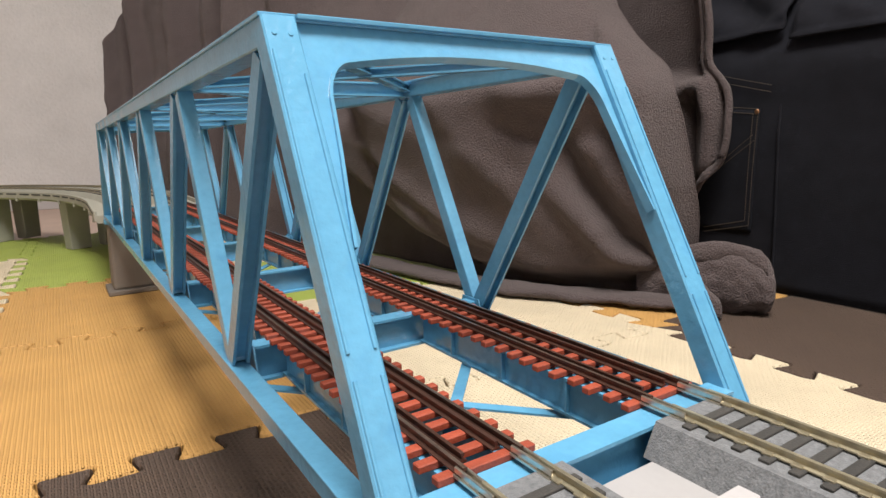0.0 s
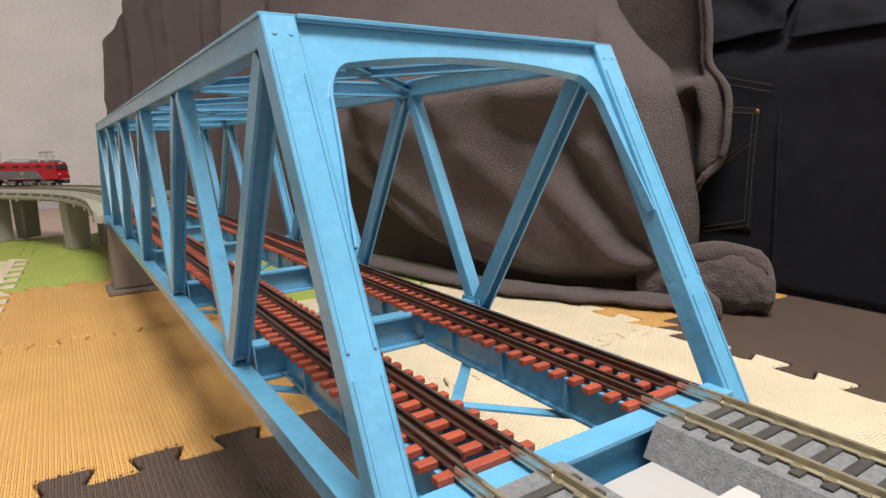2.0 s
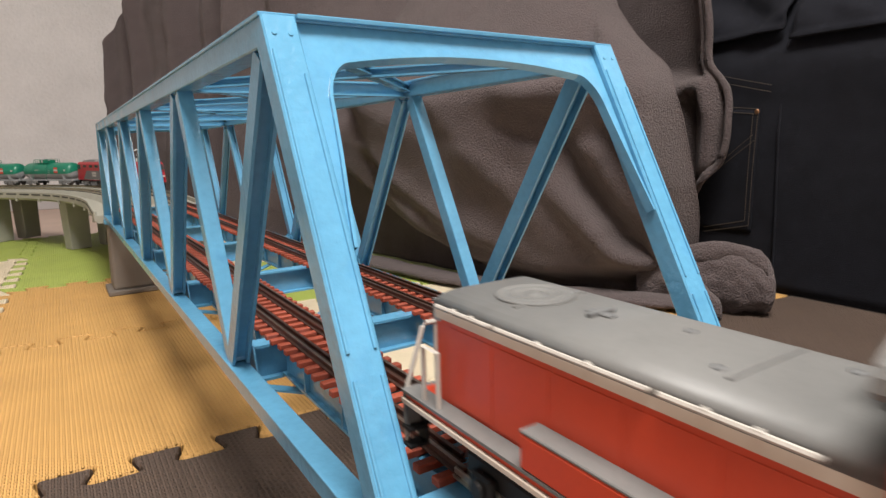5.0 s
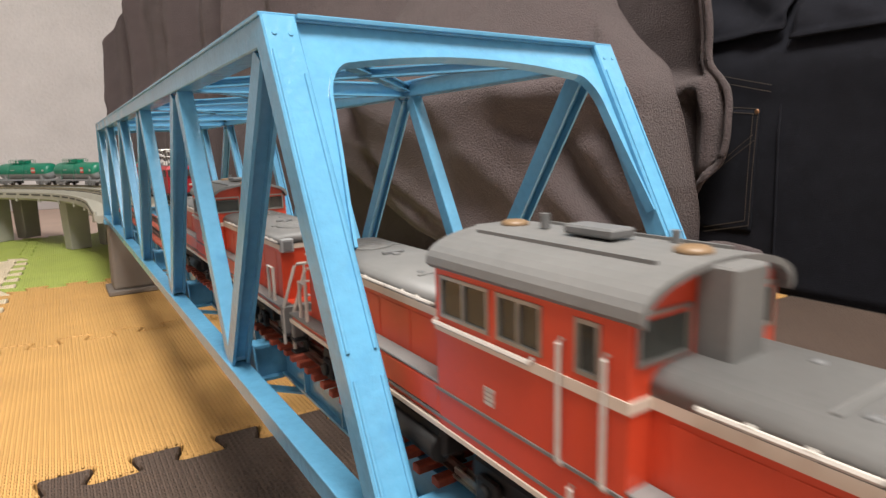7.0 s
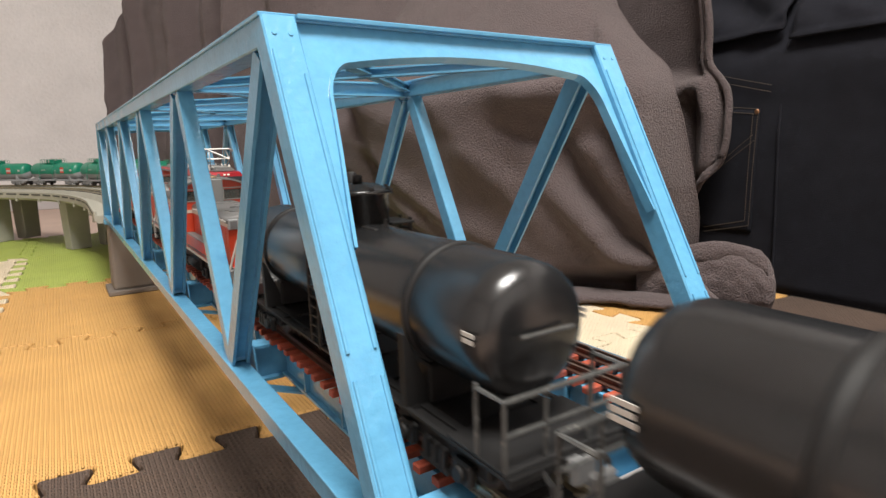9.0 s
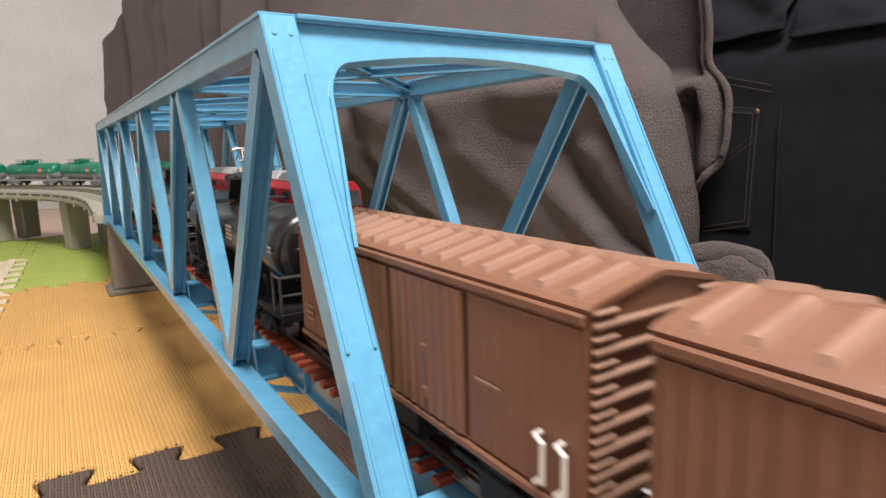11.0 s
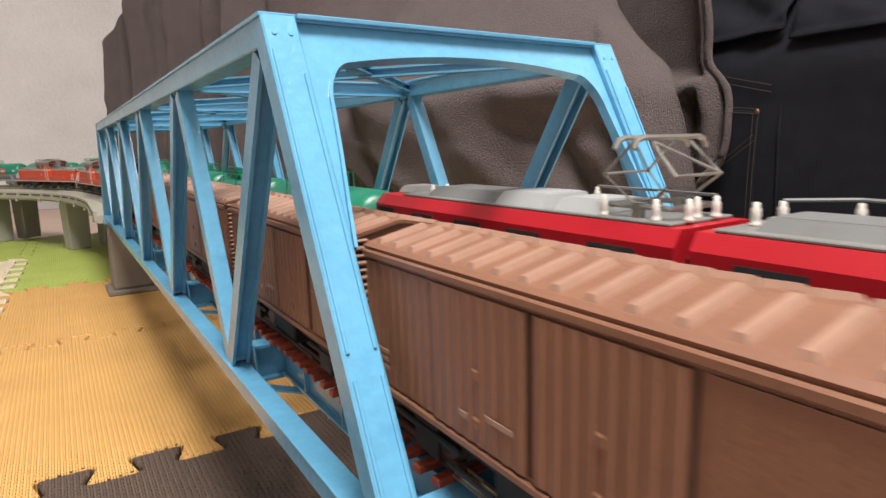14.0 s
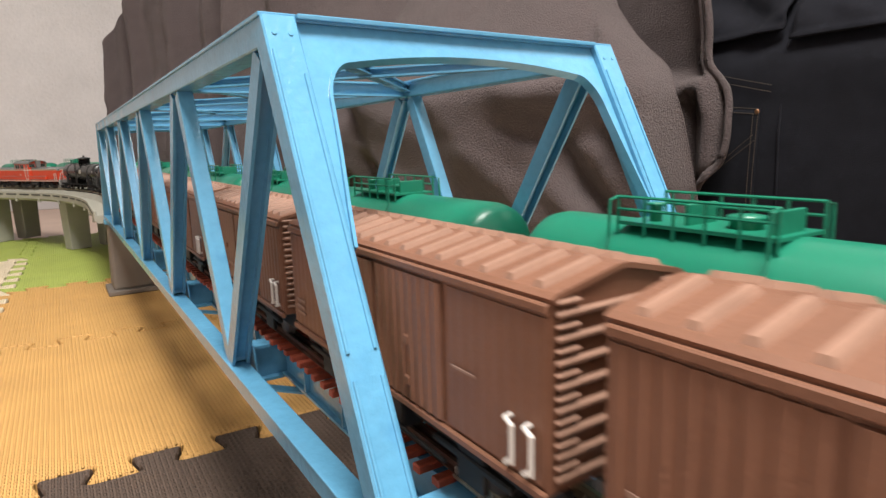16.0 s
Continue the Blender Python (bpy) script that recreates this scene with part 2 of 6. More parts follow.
# ---- truss bridge ----
ZC = ZR - 0.0112      # top of the lower chords
ZT = ZR + 0.1105      # top of the upper chords
CH = 0.0085           # chord depth
CW = 0.0088           # chord width
XC = HALF - CW / 2
HT = 0.0644           # upper nodes lie half a panel on
bridge = thing("truss_bridge", "light blue painted double-track model truss bridge with arched portals", "bridge")


def bpart(name, bm, label=""):
    return part(name, bm, BLUE, bridge, label)


def low(k, x, dz=0.0):
    return Vector((x, Y0 + PANEL * k, ZC - CH / 2 + dz))


def top(k, x, dz=0.0):
    return Vector((x, Y0 + HT + PANEL * k, ZT - CH / 2 + dz))


for s in (-1, 1):
    x = s * XC
    bm = BM()   # lower chord: a trough with flanges
    xl = s * (HALF - 0.0037)
    beam(bm, low(0, xl, 0.001) - Vector((0, 0.006, 0)), low(PANELS, xl, 0.001) + Vector((0, 0.006, 0)), 0.0072, CH - 0.002)
    box(bm, xl - 0.0039, xl + 0.0039, Y0 + 0.01, YEND - 0.01, ZC - 0.0002, ZC + 0.0006, 0.0002)
    bpart("lower_chord", bm)
    bm = BM()
    beam(bm, top(0, x) - Vector((0, 0.002, 0)), top(5, x) + Vector((0, 0.002, 0)), CW, CH)
    box(bm, x - CW / 2 - 0.0008, x + CW / 2 + 0.0008, Y0 + HT - 0.003, Y0 + HT + 5 * PANEL + 0.003, ZT - 0.001, ZT + 0.0002, 0.0002)
    bpart("upper_chord", bm)
    for k in range(6):   # diagonals
        if k < 5:
            bm = BM()
            beam(bm, top(k, x, -CH / 2 - 0.001) + Vector((0, 0.0065, 0)), low(k + 1, x, CH / 2 + 0.0), CW - 0.0018, 0.0074, section="H")
            bpart("diagonal", bm)
        if k:
            bm = BM()
            beam(bm, top(k, x, -CH / 2 - 0.001) - Vector((0, 0.0050, 0)), low(k, x, CH / 2 + 0.0), CW - 0.0020, 0.0074, section="H" if k > 2 else "box")
            bpart("diagonal", bm)
    for k in range(1, 6):   # gusset plates inside the trusses
        bm = BM()
        xx = x - s * (CW / 2 + 0.0002)
        y = Y0 + PANEL * k
        extrude_profile(bm, [(y - 0.011, ZC - 0.004), (y + 0.011, ZC - 0.004), (y + 0.007, ZC + 0.008), (y - 0.007, ZC + 0.008)], min(xx, xx - s * 0.0006), max(xx, xx - s * 0.0006), m=Matrix(((0, 1, 0, 0), (1, 0, 0, 0), (0, 0, 1, 0), (0, 0, 0, 1))))
        bpart("gusset_plate", bm)
    for k, yb, yt in ((0, Y0, Y0 + HT), (1, YEND, YEND - PANEL + HT)):   # inclined end posts
        bm = BM()
        p0, p1 = Vector((x, yb, ZC - 0.006)), Vector((x, yt, ZT - 0.002))
        beam(bm, p0, p1, CW + 0.0008, 0.008, bevel=0.0005)
        m, n = axes(p0, p1, (1, 0, 0))
        front = (1, -1)[k]
        bpart("end_post", bm)
        for q in (-0.0022, 0.0022):
            bm = BM()
            zz = front * 0.004
            lathe(bm, [(0.0007, zz - 0.0003), (0.0007, zz + 0.0003)] if front > 0 else [(0.0007, zz - 0.0003), (0.0007, zz + 0.0003)], (q, n - 0.006, 0), "z", 8)
            for v in bm.verts:
                v.co = m @ v.co
            bpart("rivet", bm)
        for xx, y0, y1 in ((-CW / 2 + 0.0005, 0.050, n - 0.011), (CW / 2 - 0.0014, 0.050, n - 0.018), (-CW / 2 + 0.0005, 0.006, 0.044), (CW / 2 - 0.0014, 0.006, 0.044)):
            bm = BM()
            box(bm, xx, xx + 0.0009, y0, y1, front * 0.004 - 0.0004, front * 0.004 + 0.0006, 0.0002, 0, m)
            bpart("cover_strip", bm)

# floor beams, stringers and bracing
for k in range(PANELS + 1):
    y = Y0 + PANEL * k + (0.004 if k == 0 else -0.004 if k == PANELS else 0)
    bm = BM()
    beam(bm, (-HALF + CW, y, ZR - 0.0125), (HALF - CW, y, ZR - 0.0125), 0.009, 0.0158, side=(0, 1, 0), section="I")
    bpart("floor_beam", bm)
    if k < PANELS:
        for s in (-1, 1):
            for g in (-1, 1):
                bm = BM()
                x = s * TRACK + g * GAUGE
                beam(bm, (x, y + 0.005, ZR - 0.0118), (x, Y0 + PANEL * (k + 1) - 0.005, ZR - 0.0118), 0.005, 0.0136, section="I", t=0.001)
                for j in range(1, 4):
                    yy = y + PANEL * j / 4
                    box(bm, x - 0.0023, x + 0.0023, yy - 0.0005, yy + 0.0005, ZR - 0.0175, ZR - 0.0061)
                bpart("stringer", bm)
        for s in (-1, 1):
            bm = BM()
            beam(bm, (s * (HALF - CW), y + 0.004, ZR - 0.0205), (-s * (HALF - CW), Y0 + PANEL * (k + 1) - 0.004, ZR - 0.0205 - 0.001 * s), 0.0045, 0.0009, side=(0, 1, 0), bevel=0)
            bpart("lower_bracing", bm)
for k in range(6):   # upper struts and bracing
    y = Y0 + HT + PANEL * k
    bm = BM()
    beam(bm, (-HALF + CW, y, ZT - 0.0045), (HALF - CW, y, ZT - 0.0045), 0.006, 0.0075, side=(0, 1, 0), section="I", t=0.001)
    bpart("upper_strut", bm)
    if k < 5:
        for s in (-1, 1):
            bm = BM()
            beam(bm, (s * (HALF - CW), y + 0.004, ZT - 0.0045 - 0.0005 * s), (-s * (HALF - CW), y + PANEL - 0.004, ZT - 0.0045 - 0.0005 * s), 0.0055, 0.004, side=(0, 1, 0), section="I", t=0.0008)
            bpart("upper_bracing", bm)


def portal(yb, yt):
    """An arched plate between the end posts, in their slope, with a rim along the arch."""
    p0, p1 = Vector((0, yb, ZC)), Vector((0, yt, ZT))
    m, n = axes(p0, p1, (1, 0, 0))
    xi = HALF - CW - 0.0006
    xc = xi - 0.0040
    half = [(xc * 0.82 * k / 12, n - 0.0100 - 0.0038 * (k / 12) ** 2) for k in range(13)]
    x0, y0 = half[-1]
    for k in range(1, 9):      # rounded corner
        a = math.pi / 2 * k / 8
        half.append((x0 + (xc - x0) * math.sin(a), y0 - 0.0150 * (1 - math.cos(a))))
    half += [(xc + 0.0012, n - 0.042), (xc + 0.0028, n - 0.056), (xi, n - 0.068)]
    pts = [(-x, y) for x, y in half[::-1]] + half[1:]
    up = [(x, n - 0.0005) for x, _ in pts]
    bm = BM()
    t = 0.0007
    rows = [[bm.verts.new(m @ Vector((x, y, z))) for x, y in q] for q, z in ((pts, -t), (up, -t), (up, t), (pts, t))]
    for a, b in ((0, 1), (1, 2), (2, 3), (3, 0)):
        for k in range(len(pts) - 1):
            bm.faces.new((rows[a][k], rows[a][k + 1], rows[b][k + 1], rows[b][k]))
    bmesh.ops.recalc_face_normals(bm, faces=bm.faces)
    bpart("portal_plate", bm)
    bm = BM()   # rim along the opening
    inner = []
    for k, (x, y) in enumerate(pts):
        (xa, ya), (xb, yb) = pts[max(0, k - 1)], pts[min(len(pts) - 1, k + 1)]
        d = Vector((xb - xa, yb - ya)).normalized()
        inner.append((x + d.y * 0.0009, y - d.x * 0.0009))
    rows = [[bm.verts.new(m @ Vector((x, y, z))) for x, y in q] for z, q in ((-0.0016, pts), (-0.0016, inner), (0.0018, inner), (0.0018, pts))]
    for a, b in ((0, 1), (1, 2), (2, 3), (3, 0)):
        for k in range(len(pts) - 1):
            bm.faces.new((rows[a][k], rows[b][k], rows[b][k + 1], rows[a][k + 1]))
    bmesh.ops.recalc_face_normals(bm, faces=bm.faces)
    bpart("portal_rim", bm)
    bm = BM()
    box(bm, -xi, xi, yt - 0.0048, yt + 0.0060, ZT - 0.0012, ZT + 0.0001, 0.0002)
    bpart("portal_flange", bm)


for s in (-1, 1):          # knee plates between the lower chords and the end floor beams
    for y, e in ((Y0 + 0.006, 1), (YEND - 0.006, -1)):
        bm = BM()
        q = [(s * (XC - 0.003), y), (s * (XC - 0.019), y), (s * (XC - 0.003), y + e * 0.014)]
        lo = [bm.verts.new((x, v, ZC + 0.0012)) for x, v in q]
        hi = [bm.verts.new((x, v, ZC + 0.0022)) for x, v in q]
        bm.faces.new(lo)
        bm.faces.new(hi)
        for k in range(3):
            bm.faces.new((lo[k], lo[(k + 1) % 3], hi[(k + 1) % 3], hi[k]))
        bmesh.ops.recalc_face_normals(bm, faces=bm.faces)
        bpart("knee_plate", bm)
portal(Y0, Y0 + HT)
portal(YEND, YEND - PANEL + HT)
for s in (-1, 1):
    for y in (Y0 + 0.005, YEND - 0.005):
        bm = BM()
        box(bm, s * XC - 0.006, s * XC + 0.006, y - 0.007, y + 0.007, ZC - CH - 0.0042, ZC - CH + 0.002, 0.0005)
        bpart("bearing", bm)
# ---- the line: straight over the bridge, with a half circle at each end ----
RC, YS, YN = 0.9, 0.59, -0.95     # radius of the mid line; where the curves begin


def line_point(s, side, z=0.0):
    """Place and heading at s along the track of that side (-1 or 1); heading 0 is along y."""
    off = side * TRACK
    u = max(0.0, min(1.0, (s - YEND) / 0.5))
    z += 0.004 * u * u * (3 - 2 * u)      # the far line climbs a little
    if YN <= s <= YS:
        return Vector((off, s, ZR + z)), 0.0
    r = RC + off
    if s > YS:
        a = (s - YS) / r
        if a > math.pi:
            return Vector((-RC - r, YS - (s - YS - math.pi * r), ZR + z)), math.pi
        return Vector((-RC + r * math.cos(a), YS + r * math.sin(a), ZR + z)), a
    a = (YN - s) / r
    return Vector((-RC + r * math.cos(a), YN - r * math.sin(a), ZR + z)), -a


def sweep(bm, profile, side, s0, s1, step=0.03, mat=0, mats=None):
    """A profile of (x, z) about the track centre, drawn along the track."""
    n = max(1, int((s1 - s0) / step))
    rings = []
    for k in range(n + 1):
        p, a = line_point(s0 + (s1 - s0) * k / n, side)
        c, s = math.cos(a), math.sin(a)
        rings.append([bm.verts.new((p.x + x * c, p.y + x * s, p.z + z)) for x, z in profile])
    m = len(profile)
    for p, q in zip(rings, rings[1:]):
        for i in range(m):
            j = (i + 1) % m
            bm.faces.new((p[i], p[j], q[j], q[i])).material_index = mats[i] if mats else mat
    bm.faces.new(rings[0][::-1])
    bm.faces.new(rings[-1])


def rail_profile(x, h=0.0025, w=0.0011, foot=0.0026):
    return [(x - foot / 2, -h), (x + foot / 2, -h), (x + foot / 2, -h + 0.0004), (x + 0.0003, -h + 0.0008), (x + 0.0003, -0.0008), (x + w / 2, -0.0006), (x + w / 2, 0), (x - w / 2, 0), (x - w / 2, -0.0006), (x - 0.0003, -0.0008), (x - 0.0003, -h + 0.0008), (x - foot / 2, -h + 0.0004)]


TOPFACE = [0, 0, 0, 0, 0, 0, 1, 0, 0, 0, 0, 0]


def share(name, me, parent, m):
    ob = new(name, me)
    ob.parent = parent
    ob.matrix_basis = m
    return ob


# track on the bridge: red-brown sleepers, running rails and guard rails
for side in (-1, 1):
    tr = thing("bridge_track", "brown rails with guard rails on red-brown sleepers across the blue bridge", "track", "tracks across the bridge")
    for g in (-1, 1):
        bm = BM()
        sweep(bm, rail_profile(g * GAUGE), side, Y0 + 0.006, YEND - 0.002, 0.9, mats=TOPFACE)
        part("running_rail", bm, [RAIL_BROWN, RAIL_TOP], tr)
        bm = BM()
        prof = [(x, z - 0.0002) for x, z in rail_profile(g * (GAUGE - 0.0034))]
        sweep(bm, prof, side, Y0 + 0.012, YEND - 0.008, 0.9)
        part("guard_rail", bm, RAIL_BROWN, tr)
    bm = BM()
    box(bm, -0.0152, 0.0152, -0.0016, 0.0016, -0.0022, 0.0, 0.0003)
    tie = mesh_of("sleeper", bm, SLEEPER_RED)
    n = int((YEND - Y0 - 0.012) / 0.0079)
    for k in range(n):
        y = Y0 + 0.010 + 0.0079 * k
        share("sleeper", tie, tr, pose(side * TRACK + random.uniform(-0.0006, 0.0006), y + random.uniform(-0.0003, 0.0003), ZR - 0.0026, 0, 0, random.uniform(-1, 1)))
    for g in (-1, 1):
        for y0, y1 in ((Y0 - 0.006, Y0 + 0.009), (YEND - 0.008, YEND + 0.006)):
            bm = BM()
            x = side * TRACK + g * GAUGE
            for q in (-1, 1):
                box(bm, x + q * 0.0009 - 0.0004, x + q * 0.0009 + 0.0004, y0, y1, ZR - 0.0026, ZR - 0.0006, 0.0002)
            box(bm, x - 0.0018, x + 0.0018, y0, y1, ZR - 0.0031, ZR - 0.0025)
            part("rail_joiner", bm, JOINER, tr, "silver metal rail joiner")

# ballasted track beyond the bridge, both ways
bm = BM()
box(bm, -0.0135, 0.0135, -0.0014, 0.0014, -0.0012, 0.0, 0.0002)
TIE2 = mesh_of("sleeper", bm, SLEEPER_DARK)
ROADBED = [(-0.0208, -0.0125), (0.0208, -0.0125), (0.0158, -0.0031), (-0.0158, -0.0031)]
for side in (-1, 1):
    for s0, s1, near in ((YN - math.pi * RC * 0.97, Y0 - 0.001, True), (YEND + 0.001, YS + math.pi * (RC + TRACK) + 0.55, False)):
        tr = thing("ballasted_track", "dull brass-coloured rails on dark sleepers in grey ballast roadbed" if near else "dark rails on grey moulded roadbed along the viaduct", "track", "ballasted track sections")
        bm = BM()
        sweep(bm, ROADBED, side, s0, s1, 0.02)
        part("roadbed", bm, BALLAST if near else VIADUCT, tr)
        for g in (-1, 1):
            bm = BM()
            sweep(bm, rail_profile(g * GAUGE), side, s0, s1, 0.03, mats=TOPFACE)
            part("rail", bm, [RAIL_BRASS, RAIL_BRASS], tr)
        a, b = (Y0 - 0.30, Y0 - 0.004) if near else (YEND + 0.004, YEND + 1.2)
        k = 0
        while a + k * 0.0071 < b:
            p, h = line_point(a + k * 0.0071, side)
            share("sleeper", TIE2, tr, Matrix.Translation(p + Vector((0, 0, -0.0023))) @ pose(0, 0, 0, 0, 0, math.degrees(h)))
            k += 1
        if near:   # rail fastenings of the near stretch
            bm = BM()
            box(bm, -0.0022, 0.0022, -0.0013, 0.0013, -0.0002, 0.0006, 0.0002)
            clip = mesh_of("fastening", bm, RAIL_BRASS)
            for k in range(0, 34):
                for g in (-1, 1):
                    share("fastening", clip, tr, pose(side * TRACK + g * GAUGE, Y0 - 0.008 - 0.0071 * k, ZR - 0.0023))

# ---- viaduct decks and piers ----
DECK = [(-0.074, -0.0235), (0.074, -0.0235), (0.078, -0.019), (0.078, -0.006), (0.0745, -0.006), (0.0745, -0.0125), (-0.0745, -0.0125), (-0.0745, -0.006), (-0.078, -0.006), (-0.078, -0.019)]


def viaduct(s0, s1, mat, label):
    v = thing("viaduct", label, "viaduct", "viaduct decks")
    bm = BM()
    sweep(bm, DECK, 0, s0, s1, 0.02)
    part("deck", bm, mat, v)
    return v


far = viaduct(YEND + 0.008, YS + math.pi * RC + 0.5, VIADUCT, "grey plastic double-track viaduct on square columns")
DECK = [(-0.062, -0.0235), (0.062, -0.0235), (0.062, -0.0125), (-0.062, -0.0125)]
near = viaduct(YN - math.pi * RC * 0.97, Y0 - 0.004, PLATE, "pale grey plastic deck under the ballasted tracks")
bm = BM()   # slots along the edge of the curved deck
for k in range(24):
    for side in (-1,):
        p, a = line_point(YEND + 0.05 + 0.052 * k, 0)
        m = Matrix.Translation(p) @ pose(0, 0, 0, 0, 0, math.degrees(a))
        box(bm, -0.0786, -0.0775, -0.018, 0.018, -0.0125, -0.0095, 0, 0, m)
pieces("edge_slot", bm, material("slot_shadow_plastic", (0.05, 0.05, 0.045), rough=0.8), far)
bm = BM()
for k in range(12):
    p, a = line_point(YEND + 0.06 + 0.1 * k, 0)
    m = Matrix.Translation(p) @ pose(0, 0, 0, 0, 0, math.degrees(a))
    box(bm, -0.0788, -0.074, -0.0018, 0.0018, -0.0262, -0.019, 0.0004, 0, m)
pieces("edge_bracket", bm, VIADUCT, far)
box_m = material("near_deck_box", (0.42, 0.40, 0.40), rough=0.6, scale=50, vary=0.06)
bm = BM()
box(bm, 0.004, 0.016, Y0 - 0.033, Y0 - 0.027, ZR - 0.0127, ZR - 0.0085, 0.0004)
part("joint_tab", bm, box_m, near)
for k in range(9):   # square columns in pairs under the curve
    for side in (-1, 1):
        a = 0.372 + 0.33 * k
        r = RC + side * TRACK
        col = thing("viaduct_column", "square tapered grey plastic column under the viaduct", "column", "viaduct columns",
                    m=pose(-RC + r * math.cos(a), YS + r * math.sin(a), 0, 0, 0, math.degrees(a)))
        zb = 0.0 if k < 2 else -0.0105
        h = ZR + 0.004 - 0.0236 - zb
        bm = BM()
        vs = [[bm.verts.new((sx * w, sy * d, z)) for sx, sy in ((-1, -1), (1, -1), (1, 1), (-1, 1))] for w, d, z in ((0.0195, 0.015, zb), (0.0215, 0.0165, zb + h))]
        for i in range(4):
            bm.faces.new((vs[0][i], vs[0][(i + 1) % 4], vs[1][(i + 1) % 4], vs[1][i]))
        bm.faces.new(vs[0][::-1])
        bm.faces.new(vs[1])
        bmesh.ops.bevel(bm, geom=list(bm.edges), offset=0.0015, segments=1, affect="EDGES", profile=0.5)
        part("shaft", bm, VIADUCT, col)


def bridge_pier(y, label):
    p = thing("bridge_pier", label, "pier", "bridge piers")
    bm = BM()
    zt = ZC - CH - 0.0042
    vs = [[bm.verts.new((sx * w, y + sy * d, z)) for sx, sy in ((-1, -1), (1, -1), (1, 1), (-1, 1))] for w, d, z in ((0.067, 0.026, 0.006), (0.064, 0.023, zt))]
    for i in range(4):
        bm.faces.new((vs[0][i], vs[0][(i + 1) % 4], vs[1][(i + 1) % 4], vs[1][i]))
    bm.faces.new(vs[0][::-1])
    bm.faces.new(vs[1])
    bmesh.ops.bevel(bm, geom=list(bm.edges), offset=0.004, segments=2, affect="EDGES", profile=0.5)
    part("shaft", bm, PIER_DARK, p)
    bm = BM()
    box(bm, -0.074, 0.074, y - 0.034, y + 0.034, 0, 0.0065, 0.0012)
    part("base_plate", bm, PIER_DARK, p)


bridge_pier(YEND - 0.004, "dark taupe pier with a base plate under the bridge end")
bridge_pier(Y0 + 0.004, "dark taupe pier with a base plate under the bridge end")
for s in (-0.75, -1.05, -1.35, -1.65, -1.95, -2.25, -2.6, -3.0, -3.4):
    for side in (-1, 1):
        p, a = line_point(s, side)
        bm = BM()
        zb = 0.0 if p.y > -0.44 and p.x > -0.5 else -0.0105
        box(bm, -0.02, 0.02, -0.016, 0.016, zb, ZR - 0.0236, 0.001)
        col = thing("viaduct_column", "square tapered grey plastic column under the viaduct", "column", "viaduct columns", m=pose(p.x, p.y, 0, 0, 0, math.degrees(a)))
        part("shaft", bm, VIADUCT, col)
# ---- dark fleece blanket and hanging denim behind the line ----
def fleece(name, color):
    m = material(name, color, rough=1.0, scale=22, vary=0.12, bump=0.0034, fine=460, spec=0.12)
    b = m.node_tree.nodes["Principled BSDF"]
    b.inputs["Sheen Weight"].default_value = 0.18
    b.inputs["Sheen Roughness"].default_value = 0.6
    b.inputs["Sheen Tint"].default_value = (0.75, 0.68, 0.66, 1)
    return m


FLEECE = fleece("dark_brown_fleece", (0.077, 0.0595, 0.0600))


def spline(ctrl, u):
    """A smooth line through points, u from 0 to 1."""
    n = len(ctrl) - 1
    k = min(int(u * n), n - 1)
    t = u * n - k
    p = [Vector(ctrl[max(0, min(n, k + d))]) for d in (-1, 0, 1, 2)]
    return 0.5 * ((2 * p[1]) + (p[2] - p[0]) * t + (2 * p[0] - 5 * p[1] + 4 * p[2] - p[3]) * t * t + (3 * p[1] - p[0] - 3 * p[2] + p[3]) * t ** 3)


def smooth(a, b, x):
    t = max(0.0, min(1.0, (x - a) / (b - a)))
    return t * t * (3 - 2 * t)


def ridge(y, z, p, q, width, sharp=1.0):
    """A fold that runs from p to q in the plane of y and z."""
    a, b, c = Vector(p), Vector(q), Vector((y, z))
    d = b - a
    t = max(0.0, min(1.0, (c - a).dot(d) / d.length_squared))
    r = (c - a - d * t).length
    return math.exp(-(r / width) ** 2) * (0.35 + 0.65 * math.sin(math.pi * min(1, max(0, 0.12 + 0.8 * t)))) * sharp


# where the drape stands on the floor, from its free edge to its far end
BASE = [(0.488, -0.150), (0.452, -0.075), (0.372, 0.060), (0.325, 0.27), (0.292, 0.52), (0.215, 0.85), (0.115, 1.13), (-0.005, 1.36), (-0.055, 1.46)]
